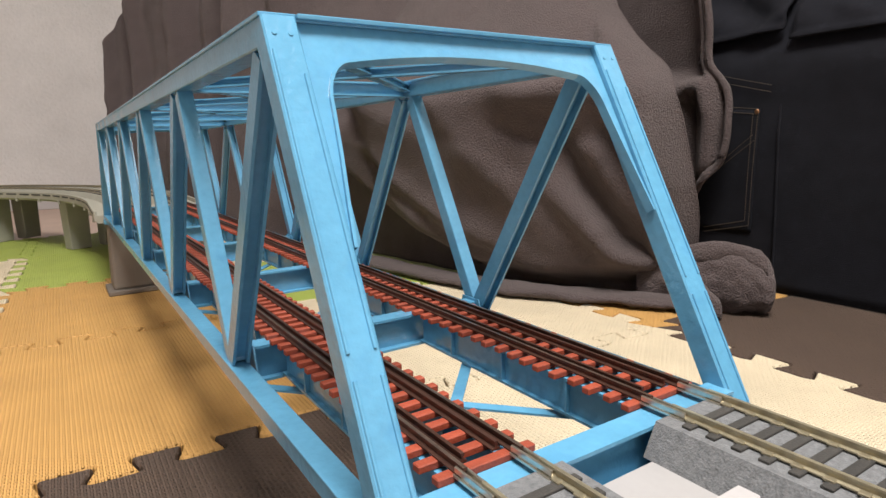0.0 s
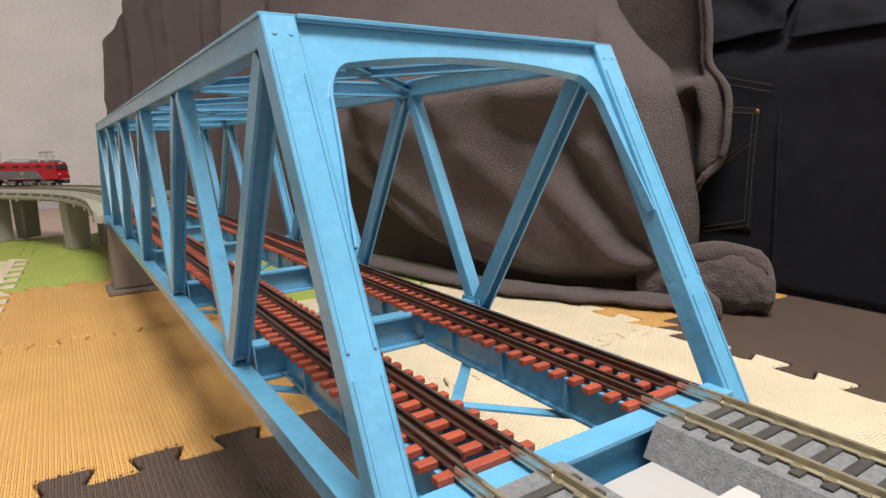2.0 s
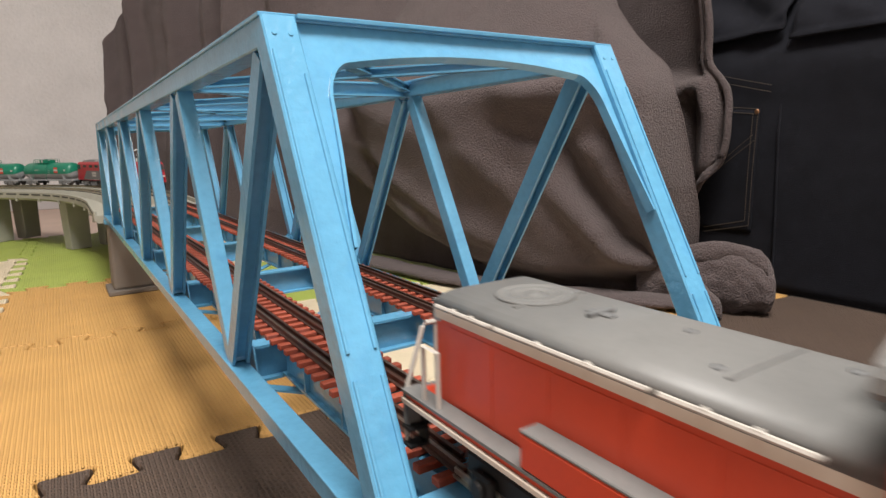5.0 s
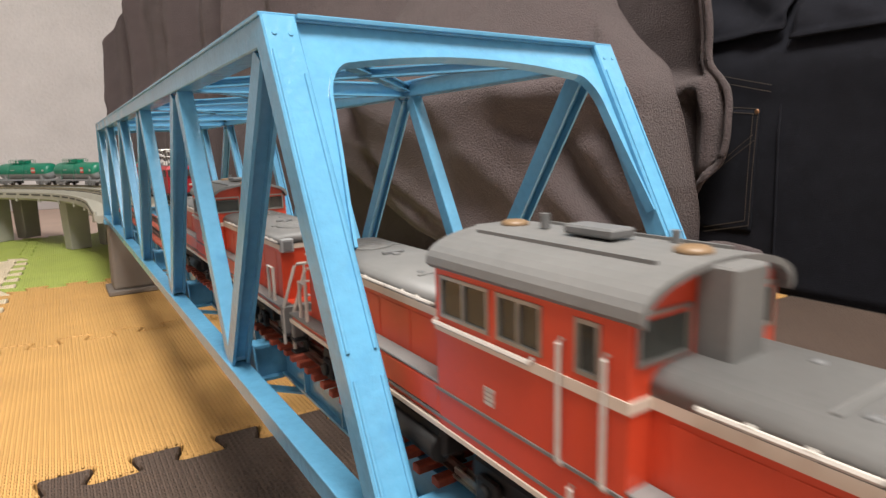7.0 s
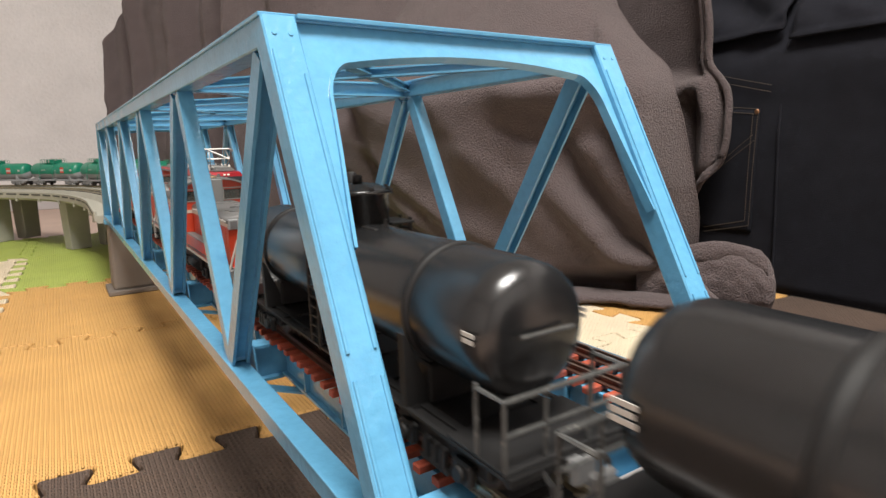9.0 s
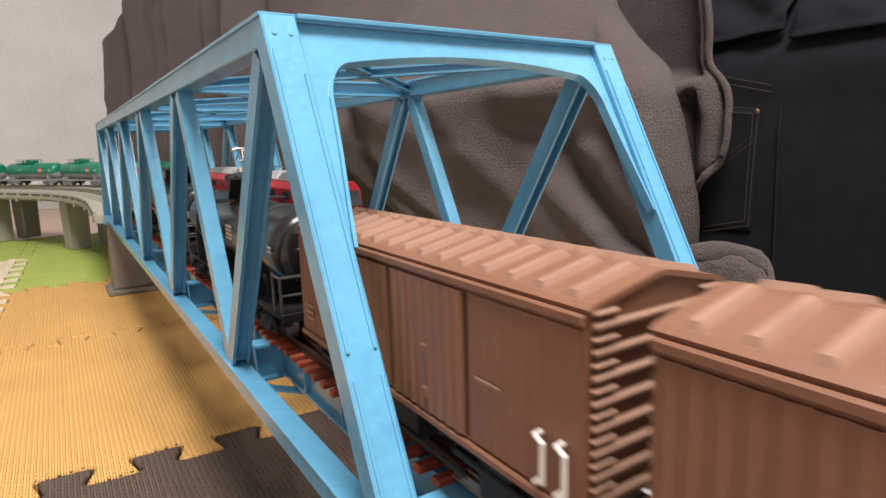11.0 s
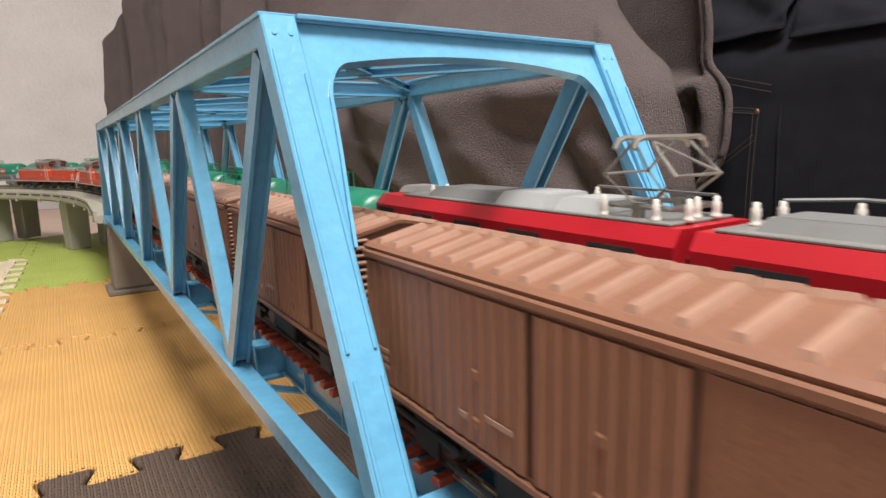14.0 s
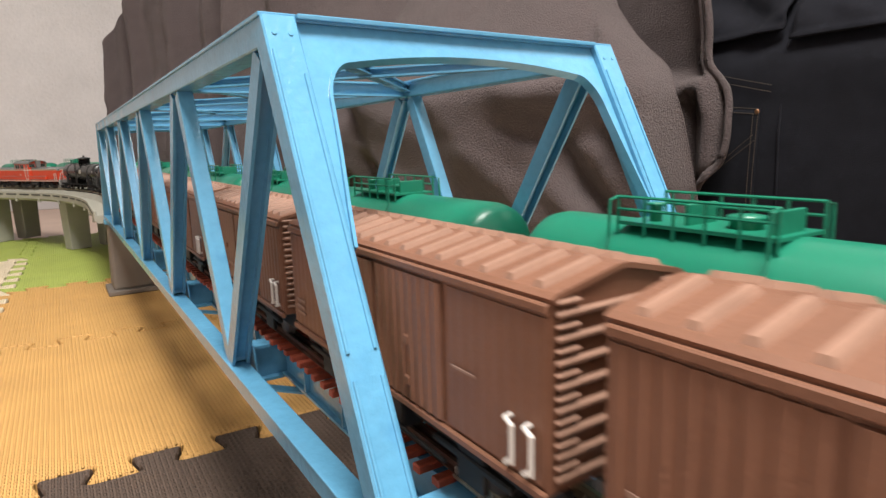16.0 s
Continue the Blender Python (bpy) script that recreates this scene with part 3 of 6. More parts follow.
# folds: a line of (y, z), width, height
FOLDS = [([(0.004, 0.215), (-0.018, 0.168), (-0.053, 0.108), (-0.087, 0.069)], 0.015, -0.017),
         ([(0.010, 0.148), (-0.034, 0.093), (-0.065, 0.058), (-0.103, 0.048)], 0.013, 0.013),
         ([(-0.060, 0.080), (-0.120, 0.040)], 0.008, -0.012), ([(-0.048, 0.215), (-0.078, 0.155)], 0.017, -0.016),
         ([(-0.082, 0.225), (-0.112, 0.142)], 0.013, 0.012), ([(0.38, 0.22), (0.21, 0.105), (0.07, 0.055)], 0.026, 0.015),
         ([(0.33, 0.17), (0.15, 0.075), (0.06, 0.040)], 0.014, -0.012), ([(-0.018, 0.42), (-0.026, 0.30), (-0.034, 0.26)], 0.008, -0.012),
         ([(0.16, 0.24), (0.05, 0.14), (0.0, 0.075)], 0.022, 0.009), ([(0.10, 0.27), (0.02, 0.25), (-0.05, 0.262)], 0.016, 0.010),
         ([(0.30, 0.27), (0.20, 0.25), (0.12, 0.20)], 0.020, -0.010), ([(0.46, 0.50), (0.42, 0.30), (0.30, 0.15)], 0.035, -0.024),
         ([(0.055, 0.21), (0.01, 0.19), (-0.03, 0.20)], 0.012, -0.008), ([(0.26, 0.42), (0.22, 0.30)], 0.03, 0.010)]
SAG = [(-0.15, 0.050), (-0.128, 0.041), (-0.077, 0.024), (0.012, 0.012), (0.087, 0.018), (0.192, 0.045), (0.325, 0.095), (0.422, 0.150), (0.6, 0.18)]
FREE_EDGE = [(0.0, -0.128), (0.045, -0.130), (0.11, -0.134), (0.16, -0.129), (0.228, -0.119), (0.253, -0.112), (0.278, -0.096), (0.311, -0.066), (0.351, -0.041), (0.50, 0.03), (0.80, 0.10)]


def along(table, x):
    """Straight steps through a table of (x, value)."""
    if x <= table[0][0]:
        return table[0][1]
    for (a, p), (b, q) in zip(table, table[1:]):
        if x <= b:
            return p + (q - p) * (x - a) / (b - a)
    return table[-1][1]


def fold_at(y, z, line, width):
    """1 on the line of a fold, falling off to its sides, weaker at its ends."""
    best, n = 0.0, len(line) - 1
    c = Vector((y, z))
    for k in range(n):
        a, b = Vector(line[k]), Vector(line[k + 1])
        d = b - a
        t = max(0.0, min(1.0, (c - a).dot(d) / d.length_squared))
        r = (c - a - d * t).length
        best = max(best, math.exp(-(r / width) ** 2) * (0.3 + 0.7 * math.sin(math.pi * min(1.0, 0.1 + 0.8 * (k + t) / n))))
    return best


FOOT = sorted((y, x) for x, y in BASE)


def foot_x(y):
    return sum(along(FOOT, y + d) for d in (-0.06, -0.03, 0, 0.03, 0.06)) / 5


def blanket_point(u, v):
    """u along the foot, from the free edge to the far end; v up."""
    z = v * 0.78
    edge = sum(along(FREE_EDGE, z + d) for d in (-0.016, 0, 0.016)) / 3
    far_end = 1.395 - 0.06 * smooth(0.40, 0.30, z) - 0.15 * smooth(0.44, 0.66, z)
    y = edge + (far_end - edge) * u ** 1.5
    q = Vector((foot_x(y + 0.01) - foot_x(y - 0.01), 0.02, 0)).normalized()
    nrm = Vector((-q.y, q.x, 0))
    near = 1 - smooth(0.45, 0.75, y)
    sag = along(SAG, y)
    # drawn in at the floor, hanging outward up to a crest, then lying back
    crest = 0.240 + 0.10 * max(0.0, y - 0.1)
    d = near * (0.056 * smooth(sag - 0.014, sag + 0.026, z) - 0.045 + 0.19 * max(0.0, min(z, crest) - sag))
    d -= 1.0 * max(0.0, z - crest) * smooth(crest - 0.02, crest + 0.04, z) * near
    d -= 0.10 * z * smooth(0.05, 0.5, z) * (1 - near)
    for line, w, h in FOLDS:
        d += 1.6 * h * fold_at(y, z, line, w)
    f = smooth(0.5, 0.8, y)          # upright pleats towards the far end
    ph = y * 48 + 1.2 * math.sin(z * 7)
    d += f * (0.014 * math.sin(ph) + 0.008 * math.sin(ph * 1.73 + 1) + 0.02 * math.sin(ph * 0.37))
    d -= 0.05 * math.exp(-((y - 0.92) / 0.035) ** 2)
    d += 0.010 * noise.noise(Vector((y * 7, z * 7, 1.3))) + 0.0035 * noise.noise(Vector((y * 21, z * 19, 4.1))) + 0.0012 * noise.noise(Vector((y * 60, z * 60, 2.2)))
    e = smooth(0.034, 0.0, y - edge)           # the edge curls back
    return Vector((foot_x(y), y, z + 0.003)) + nrm * (d - 0.060 * e * e)


def sheet(name, fn, nu, nv, mat, thick, parent, label=""):
    bm = BM()
    g = [[bm.verts.new(fn(i / nu, j / nv)) for j in range(nv + 1)] for i in range(nu + 1)]
    for i in range(nu):
        for j in range(nv):
            bm.faces.new((g[i][j], g[i + 1][j], g[i + 1][j + 1], g[i][j + 1]))
    ob = part(name, bm, mat, parent, label, smooth=True)
    if thick:
        s = ob.modifiers.new("thickness", "SOLIDIFY")
        s.thickness, s.offset = thick, 0
    return ob


blanket = thing("fleece_blanket", "dark brown fleece blanket draped in folds down to the floor", "blanket")
sheet("drape", blanket_point, 260, 150, FLEECE, 0.005, blanket)


FLAP_EDGE = [(0.0, -0.045), (0.102, -0.061), (0.121, -0.067), (0.147, -0.091), (0.169, -0.107), (0.196, -0.112), (0.237, -0.111), (0.264, -0.102), (0.276, -0.086), (0.294, -0.080), (0.327, -0.081), (0.361, -0.076), (0.70, -0.03)]


def flap_point(u, v):
    """The hem part that hangs beside the drape."""
    z = 0.02 + v * 0.68
    edge = sum(along(FLAP_EDGE, z + d) for d in (-0.008, -0.003, 0.003, 0.008)) / 4
    y = edge + (0.26 - edge) * u ** 1.3
    x = 0.585 + 0.006 * noise.noise(Vector((y * 9, z * 9, 0))) + 0.002 * noise.noise(Vector((y * 30, z * 30, 5)))
    inset = y - edge
    x += 0.006 * math.exp(-((inset - 0.011) / 0.003) ** 2)                       # the seam beside the hem
    x += 0.034 * smooth(0.256, 0.288, z) * smooth(0.012, 0.026, inset) - 0.05 * max(0, z - 0.30)
    x -= 0.018 * fold_at(y, z, [(-0.030, 0.25), (-0.075, 0.262), (-0.088, 0.22), (-0.082, 0.14)], 0.011)
    x += 0.016 * fold_at(y, z, [(-0.055, 0.245), (-0.060, 0.14)], 0.007) + 0.014 * fold_at(y, z, [(-0.097, 0.25), (-0.094, 0.16)], 0.006)
    return Vector((x, y, z))


sheet("flap", flap_point, 110, 120, FLEECE, 0.006, blanket)
bm = BM()
tube(bm, [flap_point(0.0, k / 80) + Vector((-0.001, 0.003, 0)) for k in range(81)], 0.0042, 10)
part("hem", bm, FLEECE, blanket, smooth=True)


def roll(line, radius, wrinkle, seed, flat=1.0):
    """A rounded roll of cloth along a line, closed at its end."""
    def fn(u, v):
        a = 2 * math.pi * v
        c = spline(line, u)
        r = radius * (1 if u < 0.8 else math.sqrt(max(0.0, 1 - ((u - 0.8) / 0.2) ** 2)) * 0.998 + 0.002)
        w = 1 + wrinkle * noise.noise(Vector((u * 4, math.cos(a) * 1.3, math.sin(a) * 1.3 + seed))) + 0.4 * wrinkle * noise.noise(Vector((u * 13, math.cos(a) * 4, math.sin(a) * 4 + seed)))
        q = c + Vector((0.62 * math.cos(a), 0.55 * math.cos(a), flat * math.sin(a))) * r * w
        q.z = max(q.z, 0.001)
        return q
    return fn


sheet("bunched_corner", roll([(0.480, -0.060, 0.026), (0.494, -0.130, 0.032), (0.512, -0.172, 0.034), (0.532, -0.205, 0.030)], 0.035, 0.28, 0.0), 60, 50, FLEECE, 0, blanket)
sheet("folded_lip", roll([(0.490, -0.070, 0.045), (0.488, -0.130, 0.060), (0.504, -0.170, 0.066), (0.519, -0.196, 0.056), (0.516, -0.204, 0.044)], 0.0135, 0.22, 3.0), 50, 30, FLEECE, 0, blanket)
sheet("turned_edge", roll([(0.485, -0.105, 0.040), (0.462, -0.146, 0.040), (0.464, -0.172, 0.018), (0.470, -0.184, 0.007)], 0.0125, 0.25, 7.0), 40, 26, FLEECE, 0, blanket)


def hem_point(u, v):
    """The thick edge that lies along the mats."""
    a = 2 * math.pi * v
    c = spline([(0.478, -0.150, 0.009), (0.440, -0.085, 0.009), (0.362, 0.050, 0.009), (0.312, 0.262, 0.009), (0.275, 0.52, 0.009), (0.20, 0.85, 0.009)], u)
    r = 0.0115 * (1 + 0.2 * noise.noise(Vector((u * 30, 0, 2))))
    p = c + Vector((1.9 * math.cos(a), 0.7 * math.cos(a), 0.62 * math.sin(a))) * r * (1 + 0.25 * noise.noise(Vector((u * 14, math.cos(a), math.sin(a)))))
    p.z = max(p.z, 0.001)
    return p


sheet("floor_hem", hem_point, 90, 16, FLEECE, 0, blanket)

DENIM = material("black_blue_denim", (0.0098, 0.0101, 0.0138), rough=0.95, scale=40, vary=0.30, bump=0.0005, fine=1200, spec=0.15, stain=0.5, stain_color=(0.015, 0.016, 0.022))
THREAD = material("tan_stitching", (0.055, 0.040, 0.028), rough=0.8, scale=400, vary=0.2)
COPPER = material("dull_copper_rivet", (0.25, 0.13, 0.07), rough=0.45, metal=0.8)
denim = thing("hanging_denim_jeans", "black-blue denim jeans with tan stitching hung as a backdrop", "jeans")


def denim_x(y, z):
    return 0.622 + 0.50 * max(0.0, z - 0.28) + 0.003 * math.sin(y * 23 + z * 5) + 0.004 * noise.noise(Vector((y * 8, z * 8, 7)))


sheet("leg_panel", lambda u, v: Vector((denim_x(0.35 - 1.5 * u, 0.78 * v), 0.35 - 1.5 * u, 0.001 + 0.78 * v)), 150, 60, DENIM, 0.003, denim)


def yoke(y0, y1, tilt):
    def fn(u, v):
        y, z = y0 + (y1 - y0) * u, 0.306 + tilt * u + v * 0.30
        d = 0.010 + 0.006 * smooth(0.02, 0, v) + 0.006 * math.sin(v * 26 + u * 11 + 2 * math.sin(u * 7)) * smooth(0.0, 0.1, v)
        d += 0.010 * ridge(y, z, (-0.16, 0.345), (-0.11, 0.315), 0.010) + 0.010 * ridge(y, z, (-0.235, 0.325), (-0.18, 0.345), 0.008)
        return Vector((denim_x(y, z) - d, y, z))
    return fn


sheet("waist_panel", yoke(0.2, -0.147, 0.012), 70, 50, DENIM, 0.003, denim, "folded upper denim panel")
sheet("waist_panel", yoke(-0.156, -0.9, 0.004), 110, 50, DENIM, 0.003, denim, "folded upper denim panel")


def seam(pts, r=0.0007, mat=None, name="stitching"):
    bm = BM()
    line = []
    for (y0, z0), (y1, z1) in zip(pts, pts[1:]):
        n = max(2, int(math.hypot(y1 - y0, z1 - z0) / 0.0032))
        for k in range(n):
            a, b = k / n, (k + 0.62) / n
            tube(bm, [(denim_x(y0 + (y1 - y0) * t, z0 + (z1 - z0) * t) - 0.0042, y0 + (y1 - y0) * t, z0 + (z1 - z0) * t) for t in (a, b)], r, 5)
    return tagged(part(name, bm, THREAD, denim, "tan stitching"), kind="stuff")


def pocket_point(u, v):
    y, z = -0.02 - 0.109 * u, 0.074 + 0.122 * v + 0.032 * smooth(0.75, 1, v)
    y += 0.004 * (1 - v)
    return Vector((denim_x(y, z) - 0.0028, y, z))


sheet("pocket", pocket_point, 20, 24, DENIM, 0.0022, denim)
for q in ([(-0.04, 0.281), (-0.142, 0.254)], [(-0.04, 0.273), (-0.142, 0.246)], [(-0.06, 0.235), (-0.128, 0.227)], [(-0.06, 0.229), (-0.126, 0.221)],
          [(-0.1275, 0.222), (-0.1225, 0.082), (-0.06, 0.068)], [(-0.1215, 0.222), (-0.1175, 0.088), (-0.06, 0.074)],
          [(-0.085, 0.158), (-0.126, 0.190)], [(-0.085, 0.164), (-0.124, 0.197)]):
    seam(q, 0.00055)
bm = BM()
lathe(bm, [(0.0032, 0), (0.003, 0.001), (0.0018, 0.0018)], (0, 0, 0), "x", 14)
rv = part("rivet", bm, COPPER, denim, "copper rivet")
rv.matrix_basis = pose(denim_x(-0.126, 0.224) - 0.0035, -0.126, 0.224, 0, 180, 0)
bm = BM()
tube(bm, [(denim_x(-0.149, z) - 0.003, -0.149 - 0.02 * (0.36 - z), z) for z in (0.40, 0.36, 0.3, 0.2, 0.1, 0.002)], 0.0016, 6)
part("side_seam", bm, DENIM, denim)
# ---- rolling stock: each built about its middle, y forward, z = 0 on the rail ----
RED = material("orange_red_paint", (0.52, 0.052, 0.019), rough=0.42, scale=60, vary=0.08)
GREY = material("grey_roof_paint", (0.150, 0.147, 0.142), rough=0.5, scale=60, vary=0.12, stain=0.3, stain_color=(0.10, 0.098, 0.094), bump=0.00005, fine=700)
GREY2 = material("mid_grey_paint", (0.13, 0.13, 0.13), rough=0.55, scale=60, vary=0.1)
LIGHTGREY = material("pale_grey_paint", (0.29, 0.295, 0.30), rough=0.45, scale=60, vary=0.06)
IVORY = material("ivory_paint", (0.56, 0.47, 0.39), rough=0.5, scale=100, vary=0.05)
WHITE = material("white_plastic", (0.62, 0.58, 0.54), rough=0.5, scale=100, vary=0.04)
BLACK = material("black_plastic", (0.010, 0.0095, 0.0095), rough=0.6, scale=120, vary=0.2, spec=0.3)
TANKBLACK = material("satin_black_tank", (0.012, 0.012, 0.0125), rough=0.25, scale=40, vary=0.25, spec=0.6, bump=0.00005, fine=300)
STEEL = material("dull_steel", (0.34, 0.33, 0.31), rough=0.4, metal=0.85, scale=200, vary=0.15)
WHEEL = material("dark_wheel_steel", (0.12, 0.10, 0.09), rough=0.45, metal=0.7, scale=200, vary=0.2)
CRIMSON = material("bright_crimson_paint", (0.36, 0.008, 0.016), rough=0.36, scale=60, vary=0.05)
TANKGREEN = material("green_tank_paint", (0.010, 0.175, 0.105), rough=0.33, scale=50, vary=0.06)
BOXBROWN = material("red_brown_wagon_paint", (0.180, 0.082, 0.049), rough=0.52, scale=60, vary=0.14, spec=0.4, stain=0.15, stain_color=(0.24, 0.12, 0.08), bump=0.00012, fine=900)
# wagon ribs: the ceiling lamp's shine is put into this lighter brown
BOXRIB = material("highlit_brown_ribs", (0.27, 0.155, 0.110), rough=0.50, scale=90, vary=0.15, spec=0.25)
RAILGREY = material("worn_black_railing", (0.05, 0.05, 0.048), rough=0.5, scale=300, vary=0.4, stain=0.6, stain_color=(0.25, 0.24, 0.22))
RAILWHITE = material("dull_white_rail", (0.46, 0.42, 0.38), rough=0.5, scale=200, vary=0.1)
AMBER = material("amber_cap", (0.20, 0.125, 0.065), rough=0.45)
MARK = material("white_marking", (0.45, 0.42, 0.38), rough=0.6, scale=300, vary=0.1)
FADED = material("faded_marking", (0.26, 0.16, 0.12), rough=0.6, scale=300, vary=0.2)
TAN = material("tan_marking", (0.55, 0.36, 0.16), rough=0.6)
REDMARK = material("red_marking", (0.5, 0.06, 0.04), rough=0.6)


def pane(name, color, rough=0.05):
    m = bpy.data.materials.new(name)
    m.use_nodes = True
    b = m.node_tree.nodes["Principled BSDF"]
    b.inputs["Base Color"].default_value = (*color, 1)
    b.inputs["Roughness"].default_value = rough
    b.inputs["Transmission Weight"].default_value = 0.75
    b.inputs["IOR"].default_value = 1.35
    return m


GLASS = pane("smoky_glass", (0.16, 0.17, 0.155))


def half_wheel_set(parent, y, r, gauge=GAUGE):
    bm = BM()
    for s in (-1, 1):
        lathe(bm, [(r * 0.3, -0.0012), (r * 0.95, -0.0012), (r, -0.0008), (r, 0.0006), (r * 1.12, 0.0010), (r * 1.12, 0.0016), (r * 0.3, 0.0016)] if s < 0 else
              [(r * 0.3, -0.0016), (r * 1.12, -0.0016), (r * 1.12, -0.0010), (r, -0.0006), (r, 0.0008), (r * 0.95, 0.0012), (r * 0.3, 0.0012)], (s * gauge, y, r), "x", 20)
    lathe(bm, [(0.0011, -gauge), (0.0011, gauge)], (0, y, r), "x", 8)
    return part("wheel_set", bm, WHEEL, parent)


def bogie(parent, y, half_base, r, width, mat, axles=2, depth=0.004):
    bm = BM()
    n = half_base + r * 1.25
    for s in (-1, 1):
        x0, x1 = sorted((s * width, s * (width - depth)))
        box(bm, x0, x1, y - n, y + n, r * 0.95, r * 1.75, 0.0006)
        for k in range(axles):
            yy = y - half_base + 2 * half_base * k / (axles - 1)
            x2, x3 = sorted((s * width, s * (width + 0.0022)))
            box(bm, x2, x3, yy - 0.0036, yy + 0.0036, r * 0.5, r * 1.45, 0.0006)
            lathe(bm, [(0.0022, 0), (0.0018, 0.0012)] if s > 0 else [(0.0018, -0.0012), (0.0022, 0)], (x3 if s > 0 else x2, yy, r), "x", 10)
        for k in range(axles - 1):
            yy = y - half_base + 2 * half_base * (k + 0.5) / (axles - 1)
            x2, x3 = sorted((s * width, s * (width + 0.0018)))
            for q in (-0.0035, 0, 0.0035):
                box(bm, x2, x3, yy + q - 0.0012, yy + q + 0.0012, r * 0.35, r * 1.3, 0.0003)
            box(bm, x2, x3, yy - 0.006, yy + 0.006, r * 0.25, r * 0.5, 0.0004)
    box(bm, -width + depth, width - depth, y - 0.005, y + 0.005, r * 1.0, r * 2.1)
    part("bogie", bm, mat, parent)
    for k in range(axles):
        half_wheel_set(parent, y - half_base + 2 * half_base * k / (axles - 1), r)


def coupler(parent, y, z=0.0125, s=1, n=0.012):
    bm = BM()
    y0, y1 = sorted((y - s * 0.004, y + s * n * 0.55))
    box(bm, -0.0018, 0.0018, y0, y1, z - 0.0016, z + 0.0016, 0.0004)
    y0, y1 = sorted((y + s * n * 0.5, y + s * n))
    box(bm, -0.0035, 0.0028, y0, y1, z - 0.0028, z + 0.0028, 0.0008)
    part("coupler", bm, GREY2, parent)
    bm = BM()
    for x in (-0.008, 0.008):
        tube(bm, [(x, y, z + 0.001), (x, y + s * 0.003, z - 0.001), (x * 0.95, y + s * 0.004, z - 0.006)], 0.0007, 5)
    part("brake_hose", bm, BLACK, parent)


def arch(w, zs, zc, n=8):
    """A roof outline from side to side: half width, eave height and crown height."""
    return [(w * math.cos(math.pi * k / n), zs + (zc - zs) * math.sin(math.pi * k / n) ** 0.8) for k in range(n + 1)]


def bars(bm, x, y, z, w, h, rows, m=None, gap=0.5):
    """Rows of small plain bars on a side plane."""
    for k in range(rows):
        zz = z - k * h * (1 + gap)
        x0, x1 = sorted((x, x + (0.00025 if x > 0 else -0.00025)))
        box(bm, x0, x1, y - w / 2 * (1 - 0.15 * (k % 2)), y + w / 2, zz - h / 2, zz + h / 2)


